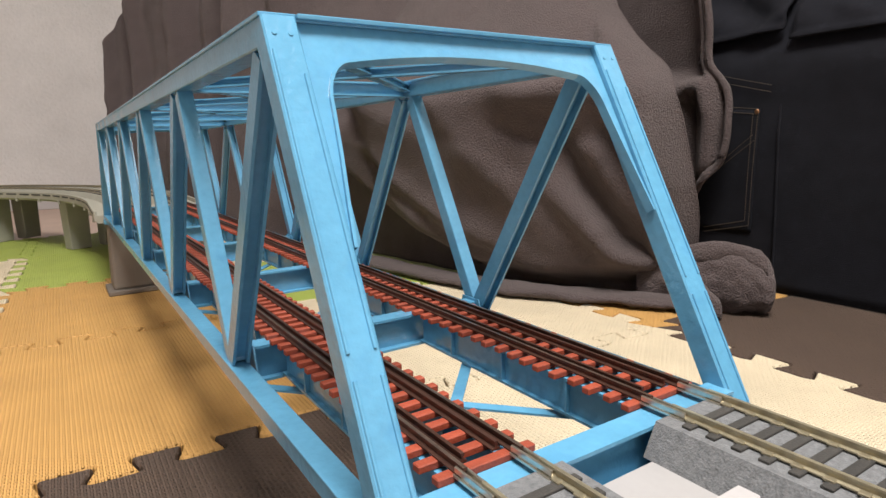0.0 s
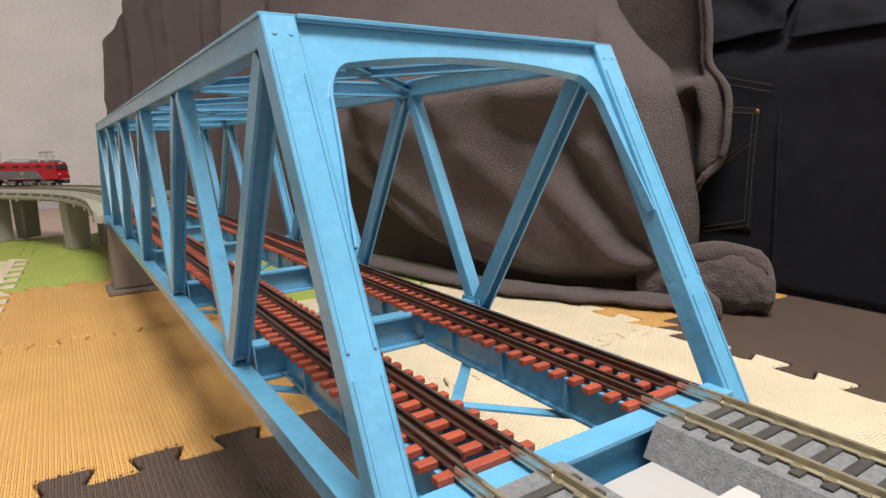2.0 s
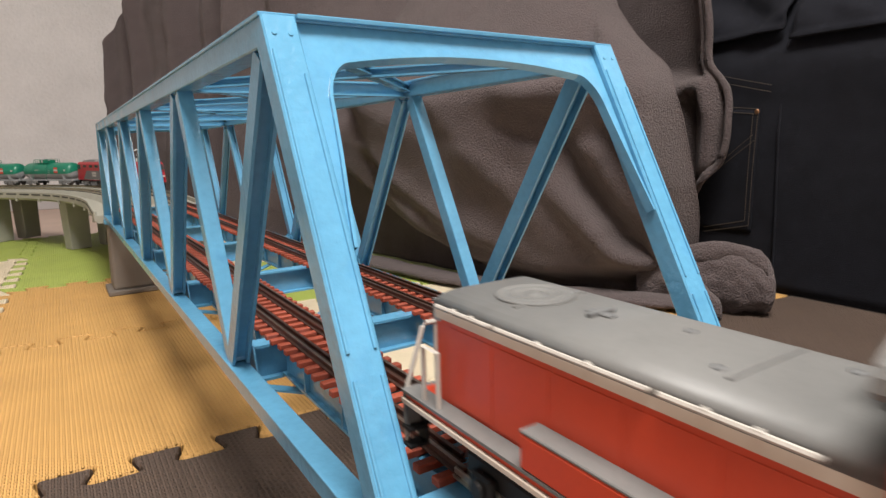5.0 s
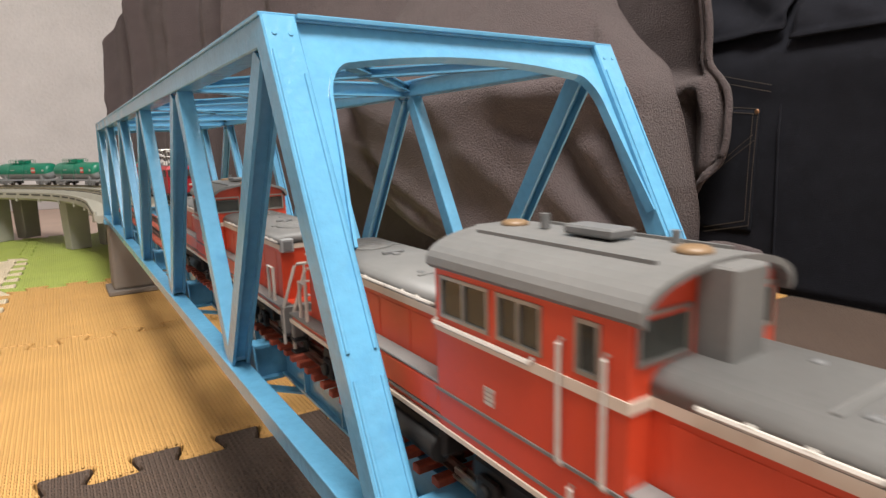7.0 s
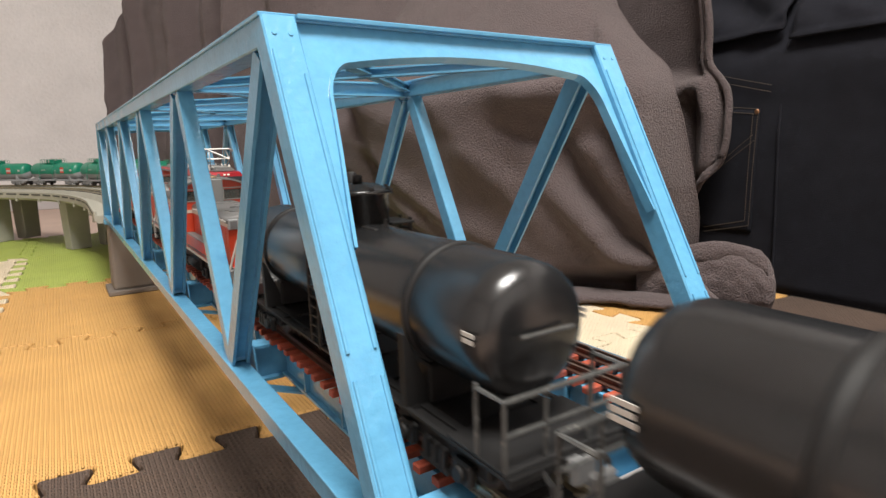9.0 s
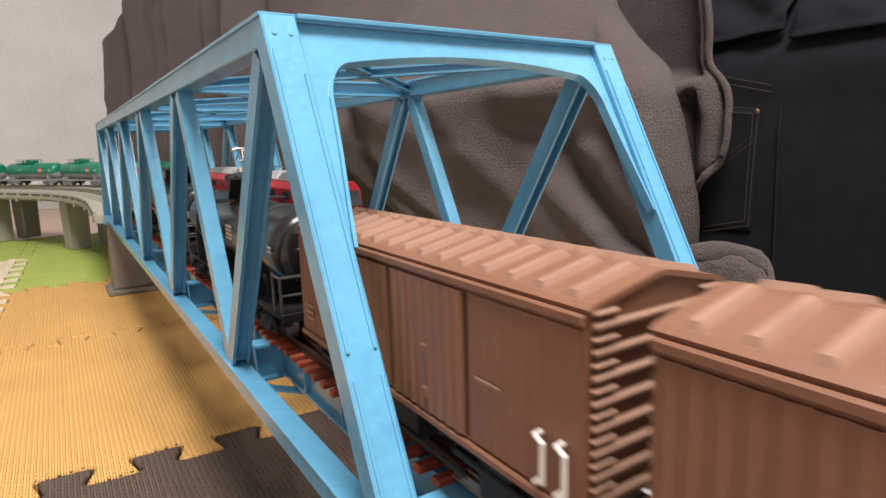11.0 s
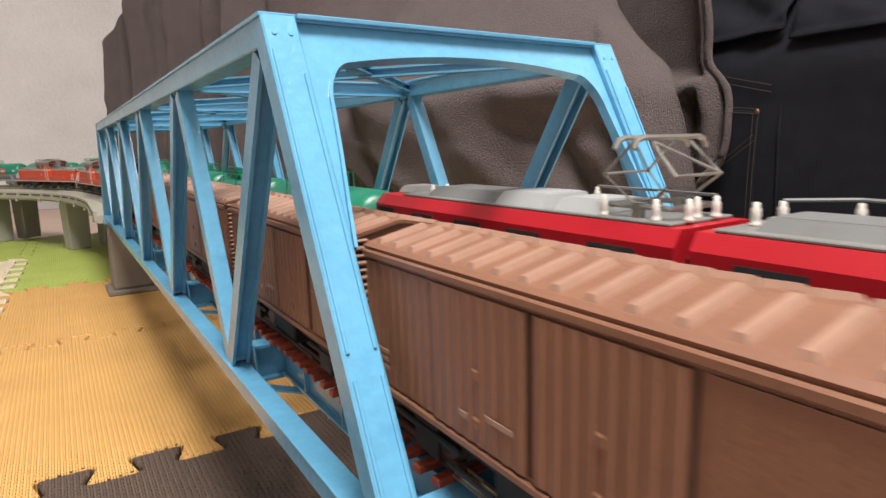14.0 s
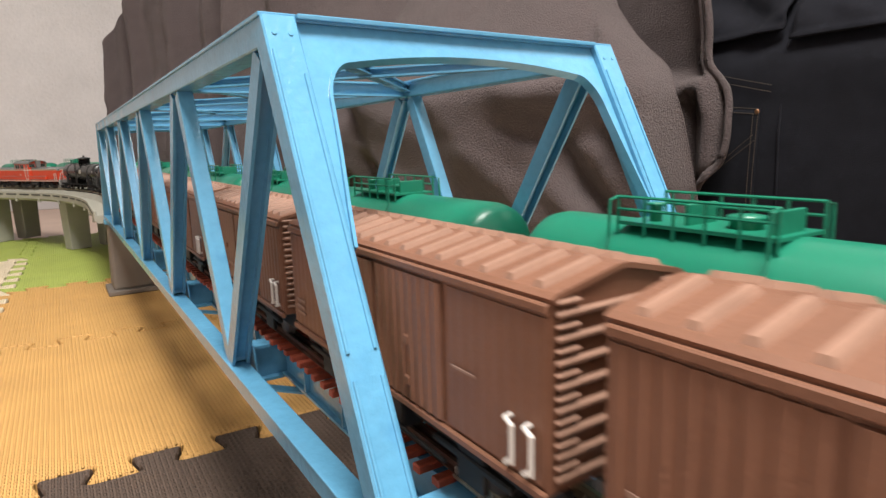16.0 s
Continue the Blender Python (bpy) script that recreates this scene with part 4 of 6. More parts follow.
def diesel_locomotive(kind_label):
    L = thing("diesel_locomotive", kind_label, "locomotive", "red diesel locomotives")
    HW, HE = 0.0136, 0.1136        # hood half width, hood end
    CWd, CE = 0.0184, 0.0250       # cab half width, cab half length
    FR = 0.1228                    # frame end
    bm = BM()
    box(bm, -0.0178, 0.0178, -FR, FR, 0.0142, 0.0176, 0.0005)
    part("frame", bm, RED, L)
    for s in (-1, 1):
        bm = BM()
        x0, x1 = sorted((s * 0.0176, s * 0.0186))
        box(bm, x0, x1, -FR, FR, 0.0148, 0.0162, 0.0002)
        part("sill_line", bm, IVORY, L, "ivory line along the frame edge")
        bm = BM()
        x0, x1 = sorted((s * 0.0138, s * 0.0185))
        box(bm, x0, x1, -FR, FR, 0.0176, 0.0183)
        part("walkway", bm, GREY, L, "grey walkway beside the hood")
        for e in (-1, 1):
            bm = BM()
            y0, y1 = sorted((e * CE, e * (CE + 0.0545)))
            box(bm, x0, x1, y0, y1, 0.0183, 0.0250, 0.0004)
            part("battery_box", bm, RED, L)
            bm = BM()
            box(bm, x0, x1, y0, y1, 0.0250, 0.0257, 0.0002)
            part("box_lid", bm, GREY, L, "grey lid")
    for e in (-1, 1):
        y0, y1 = sorted((e * CE, e * HE))
        bm = BM()
        extrude_profile(bm, [(-HW, 0.0176), (HW, 0.0176), (HW, 0.0393), (-HW, 0.0393)], y0, y1)
        part("hood", bm, RED, L)
        for s in (-1, 1):
            for k in range(5):
                bm = BM()
                yy = e * (CE + 0.011 + k * 0.0162)
                x0, x1 = sorted((s * HW, s * (HW + 0.0002)))
                box(bm, x0, x1, yy - 0.0074, yy + 0.0074, 0.0190, 0.0362, 0.0001)
                part("hood_door", bm, RED, L)
        bm = BM()
        prof = [(-HW - 0.0004, 0.0393), (HW + 0.0004, 0.0393), (HW + 0.0004, 0.0412), (HW - 0.0002, 0.0421), (HW - 0.0014, 0.0429), (HW - 0.0032, 0.0434), (HW - 0.006, 0.0436)]
        prof += [(-x, z) for x, z in prof[:1:-1]]
        a, b = extrude_profile(bm, prof, y0, y1)
        ends = b if e > 0 else a
        for v in ends:
            v.co.y -= e * (max(0, (v.co.z - 0.0412)) * 1.1 - 0.0005)
        part("hood_roof", bm, GREY, L, "grey hood top", smooth=True)
        bm = BM()
        for s in (-1, 1):
            x0, x1 = sorted((s * HW, s * (HW + 0.0004)))
            box(bm, x0, x1, min(y0, y1), max(y0, y1), 0.0374, 0.0393)
        yy0, yy1 = sorted((e * HE, e * (HE + 0.0004)))
        box(bm, -HW, HW, yy0, yy1, 0.0374, 0.0393)
        part("hood_stripe", bm, IVORY, L, "ivory stripe round the hood")
        for s in (-1, 1):
            for a0, a1 in ((0.008, 0.029), (0.031, 0.066), (0.068, 0.087)):
                bm = BM()
                x = s * (HW + 0.0012)
                ya, yb = e * (CE + a0), e * (CE + a1)
                tube(bm, [(x - s * 0.0012, ya, 0.0400), (x, ya, 0.0404), (x, yb, 0.0404), (x - s * 0.0012, yb, 0.0400)], 0.00046, 6)
                for q in (0.33, 0.67):
                    yq = ya + (yb - ya) * q
                    tube(bm, [(x - s * 0.0014, yq, 0.0404), (x + s * 0.0003, yq, 0.0404)], 0.00060, 6)
                part("hood_handrail", bm, RAILWHITE, L, "white handrail")
        bm = BM()   # cooling fan
        lathe(bm, [(0.0086, 0.0435), (0.0086, 0.0440), (0.0080, 0.0441), (0.0077, 0.0438), (0.0055, 0.0438), (0.0053, 0.0440), (0.0049, 0.0440), (0.0047, 0.0438), (0.0020, 0.0438), (0.0016, 0.0442), (0.0004, 0.0443)], (0, e * 0.096, 0), "z", 28)
        part("roof_fan", bm, GREY, L, "round fan grille")
        bm = BM()
        box(bm, -0.0010, 0.0010, e * 0.078 - 0.003, e * 0.078 + 0.003, 0.0435, 0.0441, 0.0002)
        box(bm, -0.0035, 0.0035, e * 0.078 - 0.0006, e * 0.078 + 0.0006, 0.0435, 0.0445, 0.0002)
        part("lifting_eye", bm, GREY2, L)
        for d in (0.0915, 0.047):
            bm = BM()        # joint strip across the hood top
            box(bm, -HW + 0.004, HW - 0.004, e * d - 0.0004, e * d + 0.0004, 0.0433, 0.0439, 0.0001)
            part("joint_strip", bm, GREY, L)
        for d, x in ((0.062, 0.004), (0.050, -0.007), (0.038, 0.006)):
            bm = BM()
            lathe(bm, [(0.0011, 0.0433), (0.0010, 0.0439), (0.0003, 0.0440)], (x, e * d, 0), "z", 8)
            part("roof_bolt", bm, GREY2, L)
        for s in (-1, 1):
            bm = BM()
            ya, yb = sorted((e * (HE - 0.002), e * (HE + 0.0016)))
            x0, x1 = sorted((s * 0.0086, s * 0.0137))
            box(bm, x0, x1, ya, yb, 0.0362, 0.0414, 0.0004)
            lamp = part("headlight_box", bm, LIGHTGREY, L, "square pale grey headlight housing")
            bm = BM()
            yy0, yy1 = sorted((e * (HE + 0.0015), e * (HE + 0.0018)))
            box(bm, x0 + 0.0009, x1 - 0.0009, yy0, yy1, 0.0370, 0.0404)
            part("headlight", bm, GREY2, lamp, "dark square lens")
        # end platform, rails and steps
        bm = BM()
        yy0, yy1 = sorted((e * (FR - 0.0014), e * (FR + 0.0008)))
        box(bm, -0.0180, 0.0180, yy0, yy1, 0.0070, 0.0178, 0.0005)
        part("buffer_beam", bm, GREY, L, "grey buffer beam")
        for s in (-1, 1):
            bm = BM()
            Y, X = e * (FR + 0.0003), s * 0.0172
            Yi = e * (HE + 0.0014)
            tube(bm, [(X, Y, 0.0035), (X, Y, 0.0165), (s * 0.0118, Y, 0.0322), (s * 0.0108, Y, 0.0330), (s * 0.0014, Y, 0.0330), (s * 0.0010, Y, 0.0320), (s * 0.0010, Y, 0.0150)], 0.00062, 6)
            tube(bm, [(s * 0.0082, Y, 0.0330), (s * 0.0082, Y, 0.0150)], 0.0005, 6)
            for z in (0.0205, 0.0260):
                tube(bm, [(s * 0.0082, Y, z), (s * 0.0010, Y, z)], 0.0005, 6)
            tube(bm, [(X, Y - e * 0.009, 0.0150), (X, Y - e * 0.009, 0.0310), (X, Y - e * 0.015, 0.0310), (X, Y - e * 0.015, 0.0150)], 0.0006, 6)
            part("end_handrail", bm, RAILWHITE, L, "white bent end handrail")
            bm = BM()
            for z in (0.0040, 0.0085):
                x0, x1 = sorted((s * 0.0135, s * 0.0185))
                yy0, yy1 = sorted((Y, e * (FR - 0.004)))
                box(bm, x0, x1, yy0, yy1, z, z + 0.0007)
            box(bm, min(s * 0.0135, s * 0.0141), max(s * 0.0135, s * 0.0141), yy0, yy1, 0.0040, 0.0118)
            part("step", bm, BLACK, L)
        coupler(L, e * FR, 0.0105, e, 0.0070)
    # cab
    zw0, zw1, ze, zc = 0.0406, 0.0494, 0.0513, 0.0580
    bm = BM()
    for s in (-1, 1):
        x0, x1 = sorted((s * CWd, s * (CWd - 0.0012)))
        box(bm, x0, x1, -CE, CE, 0.0150, zw0)
        box(bm, x0, x1, -CE, CE, zw1, ze)
        for ya, yb in ((-CE, -0.0197), (-0.0147, -0.0072), (0.0046, 0.0070), (0.0231, CE)):
            box(bm, x0, x1, ya, yb, zw0, zw1)
    for e in (-1, 1):
        y0, y1 = sorted((e * CE, e * (CE - 0.0012)))
        box(bm, -CWd + 0.0012, CWd - 0.0012, y0, y1, 0.0150, 0.0440)
        box(bm, -CWd + 0.0012, CWd - 0.0012, y0, y1, 0.0518, ze + 0.003)
        for xa, xb in ((-CWd + 0.0012, -0.0172), (-0.0052, 0.0052), (0.0172, CWd - 0.0012)):
            box(bm, xa, xb, y0, y1, 0.0440, 0.0518)
    part("cab", bm, RED, L)
    for s in (-1, 1):       # joint between the cab and the boxes below it
        bm = BM()
        x0, x1 = sorted((s * CWd, s * (CWd + 0.0003)))
        box(bm, x0, x1, -CE - 0.001, CE + 0.001, 0.0240, 0.0246)
        part("cab_joint", bm, GREY, L, "thin grey joint line under the cab")
        bm = BM()
        for y in (-0.0150, -0.0215):
            tube(bm, [(s * (CWd + 0.0006), y, 0.0170), (s * (CWd + 0.0012), y, 0.0176), (s * (CWd + 0.0012), y, 0.0214), (s * (CWd + 0.0006), y, 0.0220)], 0.0005, 6)
        pieces("step_handrail", bm, RAILWHITE, L, "short white handrail below the door")
        for e in (-1, 1):   # seam of the roof
            bm = BM()
            box(bm, s * 0.0095 - 0.0003, s * 0.0095 + 0.0003, min(0, e * 0.022), max(0, e * 0.022), 0.0572, 0.0579)
            part("roof_seam", bm, GREY, L)
    bm = BM()
    prof = arch(CWd + 0.0008, ze, zc, 20)
    inner = [(x * 0.95, z - 0.0010) for x, z in prof][::-1]
    extrude_profile(bm, prof + inner, -CE - 0.0024, CE + 0.0024)
    part("cab_roof", bm, GREY, L, "grey arched cab roof with overhangs")
    for s in (-1, 1):
        bm = BM()
        x0, x1 = sorted((s * CWd, s * (CWd + 0.0003)))
        box(bm, x0, x1, -CE, CE, 0.0374, 0.0393)
        for e in (-1, 1):
            y0, y1 = sorted((e * CE, e * (CE + 0.0003)))
            xa, xb = sorted((s * HW, s * (CWd + 0.0003)))
            box(bm, xa, xb, y0, y1, 0.0374, 0.0393)
        part("cab_stripe", bm, IVORY, L, "ivory stripe round the cab side")
    for e in (-1, 1):        # gable under the arched roof
        bm = BM()
        y0, y1 = sorted((e * CE, e * (CE - 0.0012)))
        extrude_profile(bm, [(x * 0.96, z - 0.0008) for x, z in arch(CWd, ze, zc, 12)], y0, y1)
        part("cab_gable", bm, RED, L)
    for s in (-1, 1):
        for ya, yb in ((-0.0197, -0.0147), (-0.0072, 0.0046), (0.0070, 0.0231)):
            bm = BM()
            x = s * (CWd - 0.0005)
            t = 0.0007
            x0, x1 = sorted((x - s * 0.0004, x + s * 0.0008))
            for q in ((ya, ya + t, zw0, zw1), (yb - t, yb, zw0, zw1), (ya, yb, zw0, zw0 + t), (ya, yb, zw1 - t, zw1), ((ya + yb) / 2 - t / 2, (ya + yb) / 2 + t / 2, zw0, zw1)):
                if yb - ya < 0.009 and q[1] - q[0] < 0.001 and abs(q[0] - (ya + yb) / 2) < 0.001:
                    continue
                box(bm, x0, x1, *q)
            w = part("side_window", bm, STEEL, L, "silver window frame")
            bm = BM()
            box(bm, x - 0.0002, x + 0.0002, ya, yb, zw0, zw1)
            part("pane", bm, GLASS, w)
        bm = BM()
        x = s * (CWd + 0.0010)
        tube(bm, [(x - s * 0.001, -0.0050, 0.0398), (x, -0.0050, 0.0392), (x, 0.0246, 0.0392), (x - s * 0.001, 0.0246, 0.0398)], 0.0005, 6)
        part("cab_handrail", bm, RAILWHITE, L, "white cab handrail")
        for y in (-0.0120, -0.0212):
            bm = BM()
            tube(bm, [(x - s * 0.0008, y, 0.0240), (x, y, 0.0248), (x, y, 0.0446), (x - s * 0.0008, y, 0.0454)], 0.0005, 6)
            part("door_handrail", bm, RAILWHITE, L, "white upright door handrail")
    for e in (-1, 1):
        for s in (-1, 1):
            bm = BM()
            y = e * (CE - 0.0004)
            t = 0.0006
            xa, xb = sorted((s * 0.0052, s * 0.0172))
            y0, y1 = sorted((y, y + e * 0.0008))
            for q in ((xa, xa + t, 0.0440, 0.0518), (xb - t, xb, 0.0440, 0.0518), (xa, xb, 0.0440, 0.0440 + t), (xa, xb, 0.0518 - t, 0.0518)):
                box(bm, q[0], q[1], y0, y1, q[2], q[3])
            w = part("end_window", bm, STEEL, L, "silver window frame")
            bm = BM()
            box(bm, xa, xb, y - 0.0002, y + 0.0002, 0.0440, 0.0518)
            part("pane", bm, GLASS, w)
        bm = BM()   # exhaust stack between the end windows
        y0, y1 = sorted((e * CE, e * (CE + 0.0062)))
        box(bm, -0.0042, 0.0042, y0, y1, 0.0430, 0.0574, 0.0004)
        part("exhaust_duct", bm, GREY, L, "grey exhaust stack")
        bm = BM()
        lathe(bm, [(0.0030, 0.0), (0.0030, 0.0008), (0.0022, 0.0013), (0.0006, 0.0014)], (0.0, e * 0.0215, 0.0577), "z", 16)
        part("roof_cap", bm, AMBER, L, "amber roof cap")
    bm = BM()
    box(bm, -0.003, 0.003, -0.008, 0.004, 0.0584, 0.0602, 0.0004)
    tube(bm, [(0.0, 0.012, 0.0582), (0, 0.012, 0.0612)], 0.0010, 8)
    tube(bm, [(0.006, -0.014, 0.0572), (0.006, -0.014, 0.0600)], 0.0009, 8)
    pieces("roof_vent", bm, GREY2, L)
    bm = BM()
    for s in (-1, 1):
        bars(bm, s * CWd, 0.007, 0.0300, 0.0030, 0.0007, 4, gap=0.3)
    pieces("side_marking", bm, MARK, L, "small white markings")
    # running gear
    for y, h in ((0.078, 0.0155), (-0.078, 0.0155)):
        bogie(L, y, h, 0.0064, 0.0150, BLACK)
    bogie(L, 0.0, 0.0112, 0.0060, 0.0146, BLACK)
    for e in (-1, 1):
        for s in (-1, 1):
            bm = BM()
            x0, x1 = sorted((s * 0.0080, s * 0.0172))
            y0, y1 = sorted((e * 0.026, e * 0.050))
            box(bm, x0, x1, y0, y1, 0.0060, 0.0142, 0.0012)
            lathe(bm, [(0.0032, y0 + 0.001), (0.0032, y1 - 0.001)], (s * 0.0165, 0, 0.0085), "y", 12)
            part("fuel_tank", bm, BLACK, L)
    return L


def dome_tank_wagon():
    W = thing("black_tank_wagon", "satin black domed tank wagon with ladders and end railings", "tank wagon", "black tank wagons")
    R, ZC0, LE, FE = 0.0156, 0.0354, 0.0878, 0.0962
    bm = BM()
    prof = [(0.001, -LE), (R * 0.6, -LE + 0.0004), (R * 0.80, -LE + 0.0013), (R * 0.92, -LE + 0.0031), (R * 0.98, -LE + 0.0056), (R, -LE + 0.0090), (R, LE - 0.0090), (R * 0.98, LE - 0.0056), (R * 0.92, LE - 0.0031), (R * 0.80, LE - 0.0013), (R * 0.6, LE - 0.0004), (0.001, LE)]
    lathe(bm, prof, (0, 0, ZC0), "y", 40)
    part("tank", bm, TANKBLACK, W)
    for y in (-0.0568, 0.0568):
        bm = BM()
        lathe(bm, [(R, y - 0.0014), (R + 0.0006, y - 0.0012), (R + 0.0006, y + 0.0012), (R, y + 0.0014)], (0, 0, ZC0), "y", 40)
        part("tank_band", bm, BLACK, W)
        bm = BM()
        box(bm, -0.0110, 0.0110, y - 0.003, y + 0.003, 0.0125, 0.0225, 0.0006)
        for s in (-1, 1):
            extrude_profile(bm, [(s * 0.0168, 0.0125), (s * 0.009, 0.0125), (s * 0.0165, 0.031), (s * 0.0172, 0.031)][::s], y - 0.0014, y + 0.0014)
        part("tank_saddle", bm, BLACK, W)
    bm = BM()
    lathe(bm, [(0.0098, 0.0475), (0.0098, 0.0600), (0.0112, 0.0602), (0.0112, 0.0614), (0.0098, 0.0618), (0.0060, 0.0634), (0.0008, 0.0640)], (0, 0, 0), "z", 32)
    part("dome", bm, TANKBLACK, W)
    bm = BM()
    lathe(bm, [(0.0016, 0.0635), (0.0016, 0.0660), (0.0006, 0.0664)], (0, 0, 0), "z", 12)
    for k in range(8):
        a = k * math.pi / 4
        lathe(bm, [(0.0007, 0.0614), (0.0007, 0.0626)], (0.0102 * math.cos(a), 0.0102 * math.sin(a), 0), "z", 8)
    lathe(bm, [(0.0018, 0.0500), (0.0018, 0.0662), (0.0008, 0.0668)], (0.004, 0.0135, 0), "z", 10)
    part("dome_fitting", bm, BLACK, W)
    bm = BM()
    for s in (-1, 1):
        xa, xb = sorted((s * 0.0085, s * 0.0172))
        box(bm, xa, xb, -0.0065, 0.0065, 0.0497, 0.0505, 0.0002)
    box(bm, -0.004, 0.004, -0.0190, -0.0098, 0.0500, 0.0508, 0.0002)
    tube(bm, [(0.0, -0.0185, 0.0490), (0.0, -0.0185, 0.0535)], 0.0006, 5)
    part("dome_platform", bm, BLACK, W)
    for s in (-1, 1):
        bm = BM()
        X = s * 0.0172
        for y in (-0.0035, 0.0035):
            tube(bm, [(X, y, 0.0515), (X, y, 0.0130)], 0.0006, 5)
        for k in range(11):
            tube(bm, [(X, -0.0035, 0.0155 + k * 0.0032), (X, 0.0035, 0.0155 + k * 0.0032)], 0.0004, 5)
        part("ladder", bm, BLACK, W)
        bm = BM()
        bars(bm, s * (R + 0.0001), -0.019, ZC0 + 0.0040, 0.011, 0.0011, 4, gap=0.7)
        bars(bm, s * (R + 0.0001), 0.083, ZC0 + 0.002, 0.005, 0.0009, 3, gap=0.6)
        bars(bm, s * (R + 0.0001), -0.083, ZC0 + 0.002, 0.004, 0.0009, 2, gap=0.6)
        pieces("side_marking", bm, MARK, W, "small worn white markings")
    bm = BM()
    for s in (-1, 1):
        box(bm, s * 0.0120 - 0.0012, s * 0.0120 + 0.0012, -FE, FE, 0.0100, 0.0125)
        box(bm, s * 0.0165 - 0.0006, s * 0.0165 + 0.0006, -FE, FE, 0.0118, 0.0126)
    for k in range(11):
        y = -FE + 2 * FE * k / 10
        box(bm, -0.0165, 0.0165, y - 0.0008, y + 0.0008, 0.0105, 0.0124)
    box(bm, -0.002, 0.002, -FE, FE, 0.0085, 0.0120)
    box(bm, -0.0150, 0.0150, -FE + 0.002, FE - 0.002, 0.0112, 0.0118)
    part("underframe", bm, BLACK, W)
    for e in (-1, 1):
        bm = BM()
        y0, y1 = sorted((e * FE, e * (LE - 0.012)))
        box(bm, -0.0170, 0.0170, y0, y1, 0.0126, 0.0134, 0.0002)
        part("end_deck", bm, BLACK, W)
        bm = BM()
        Y = e * (FE - 0.0008)
        for s in (-1, 1):
            tube(bm, [(s * 0.0165, Y, 0.0134), (s * 0.0165, Y, 0.0275), (s * 0.0165, Y - e * 0.009, 0.0275)], 0.0006, 6)
            tube(bm, [(s * 0.0165, Y - e * 0.009, 0.0134), (s * 0.0165, Y - e * 0.009, 0.0285)], 0.0006, 6)
        tube(bm, [(-0.0165, Y, 0.0275), (0.0165, Y, 0.0275)], 0.0006, 6)
        tube(bm, [(-0.0165, Y, 0.0205), (0.0165, Y, 0.0205)], 0.0005, 6)
        for x in (-0.006, 0.006):
            tube(bm, [(x, Y, 0.0134), (x, Y, 0.0275)], 0.0005, 6)
        tube(bm, [(-0.0073, e * (LE + 0.0016), 0.0366), (0.0073, e * (LE + 0.0016), 0.0366)], 0.0005, 6)
        part("end_railing", bm, RAILGREY, W, "worn grey end railing")
        bogie(W, e * 0.068, 0.0120, 0.0058, 0.0142, BLACK)
        coupler(W, e * FE, 0.0105, e, 0.0050)
    return W


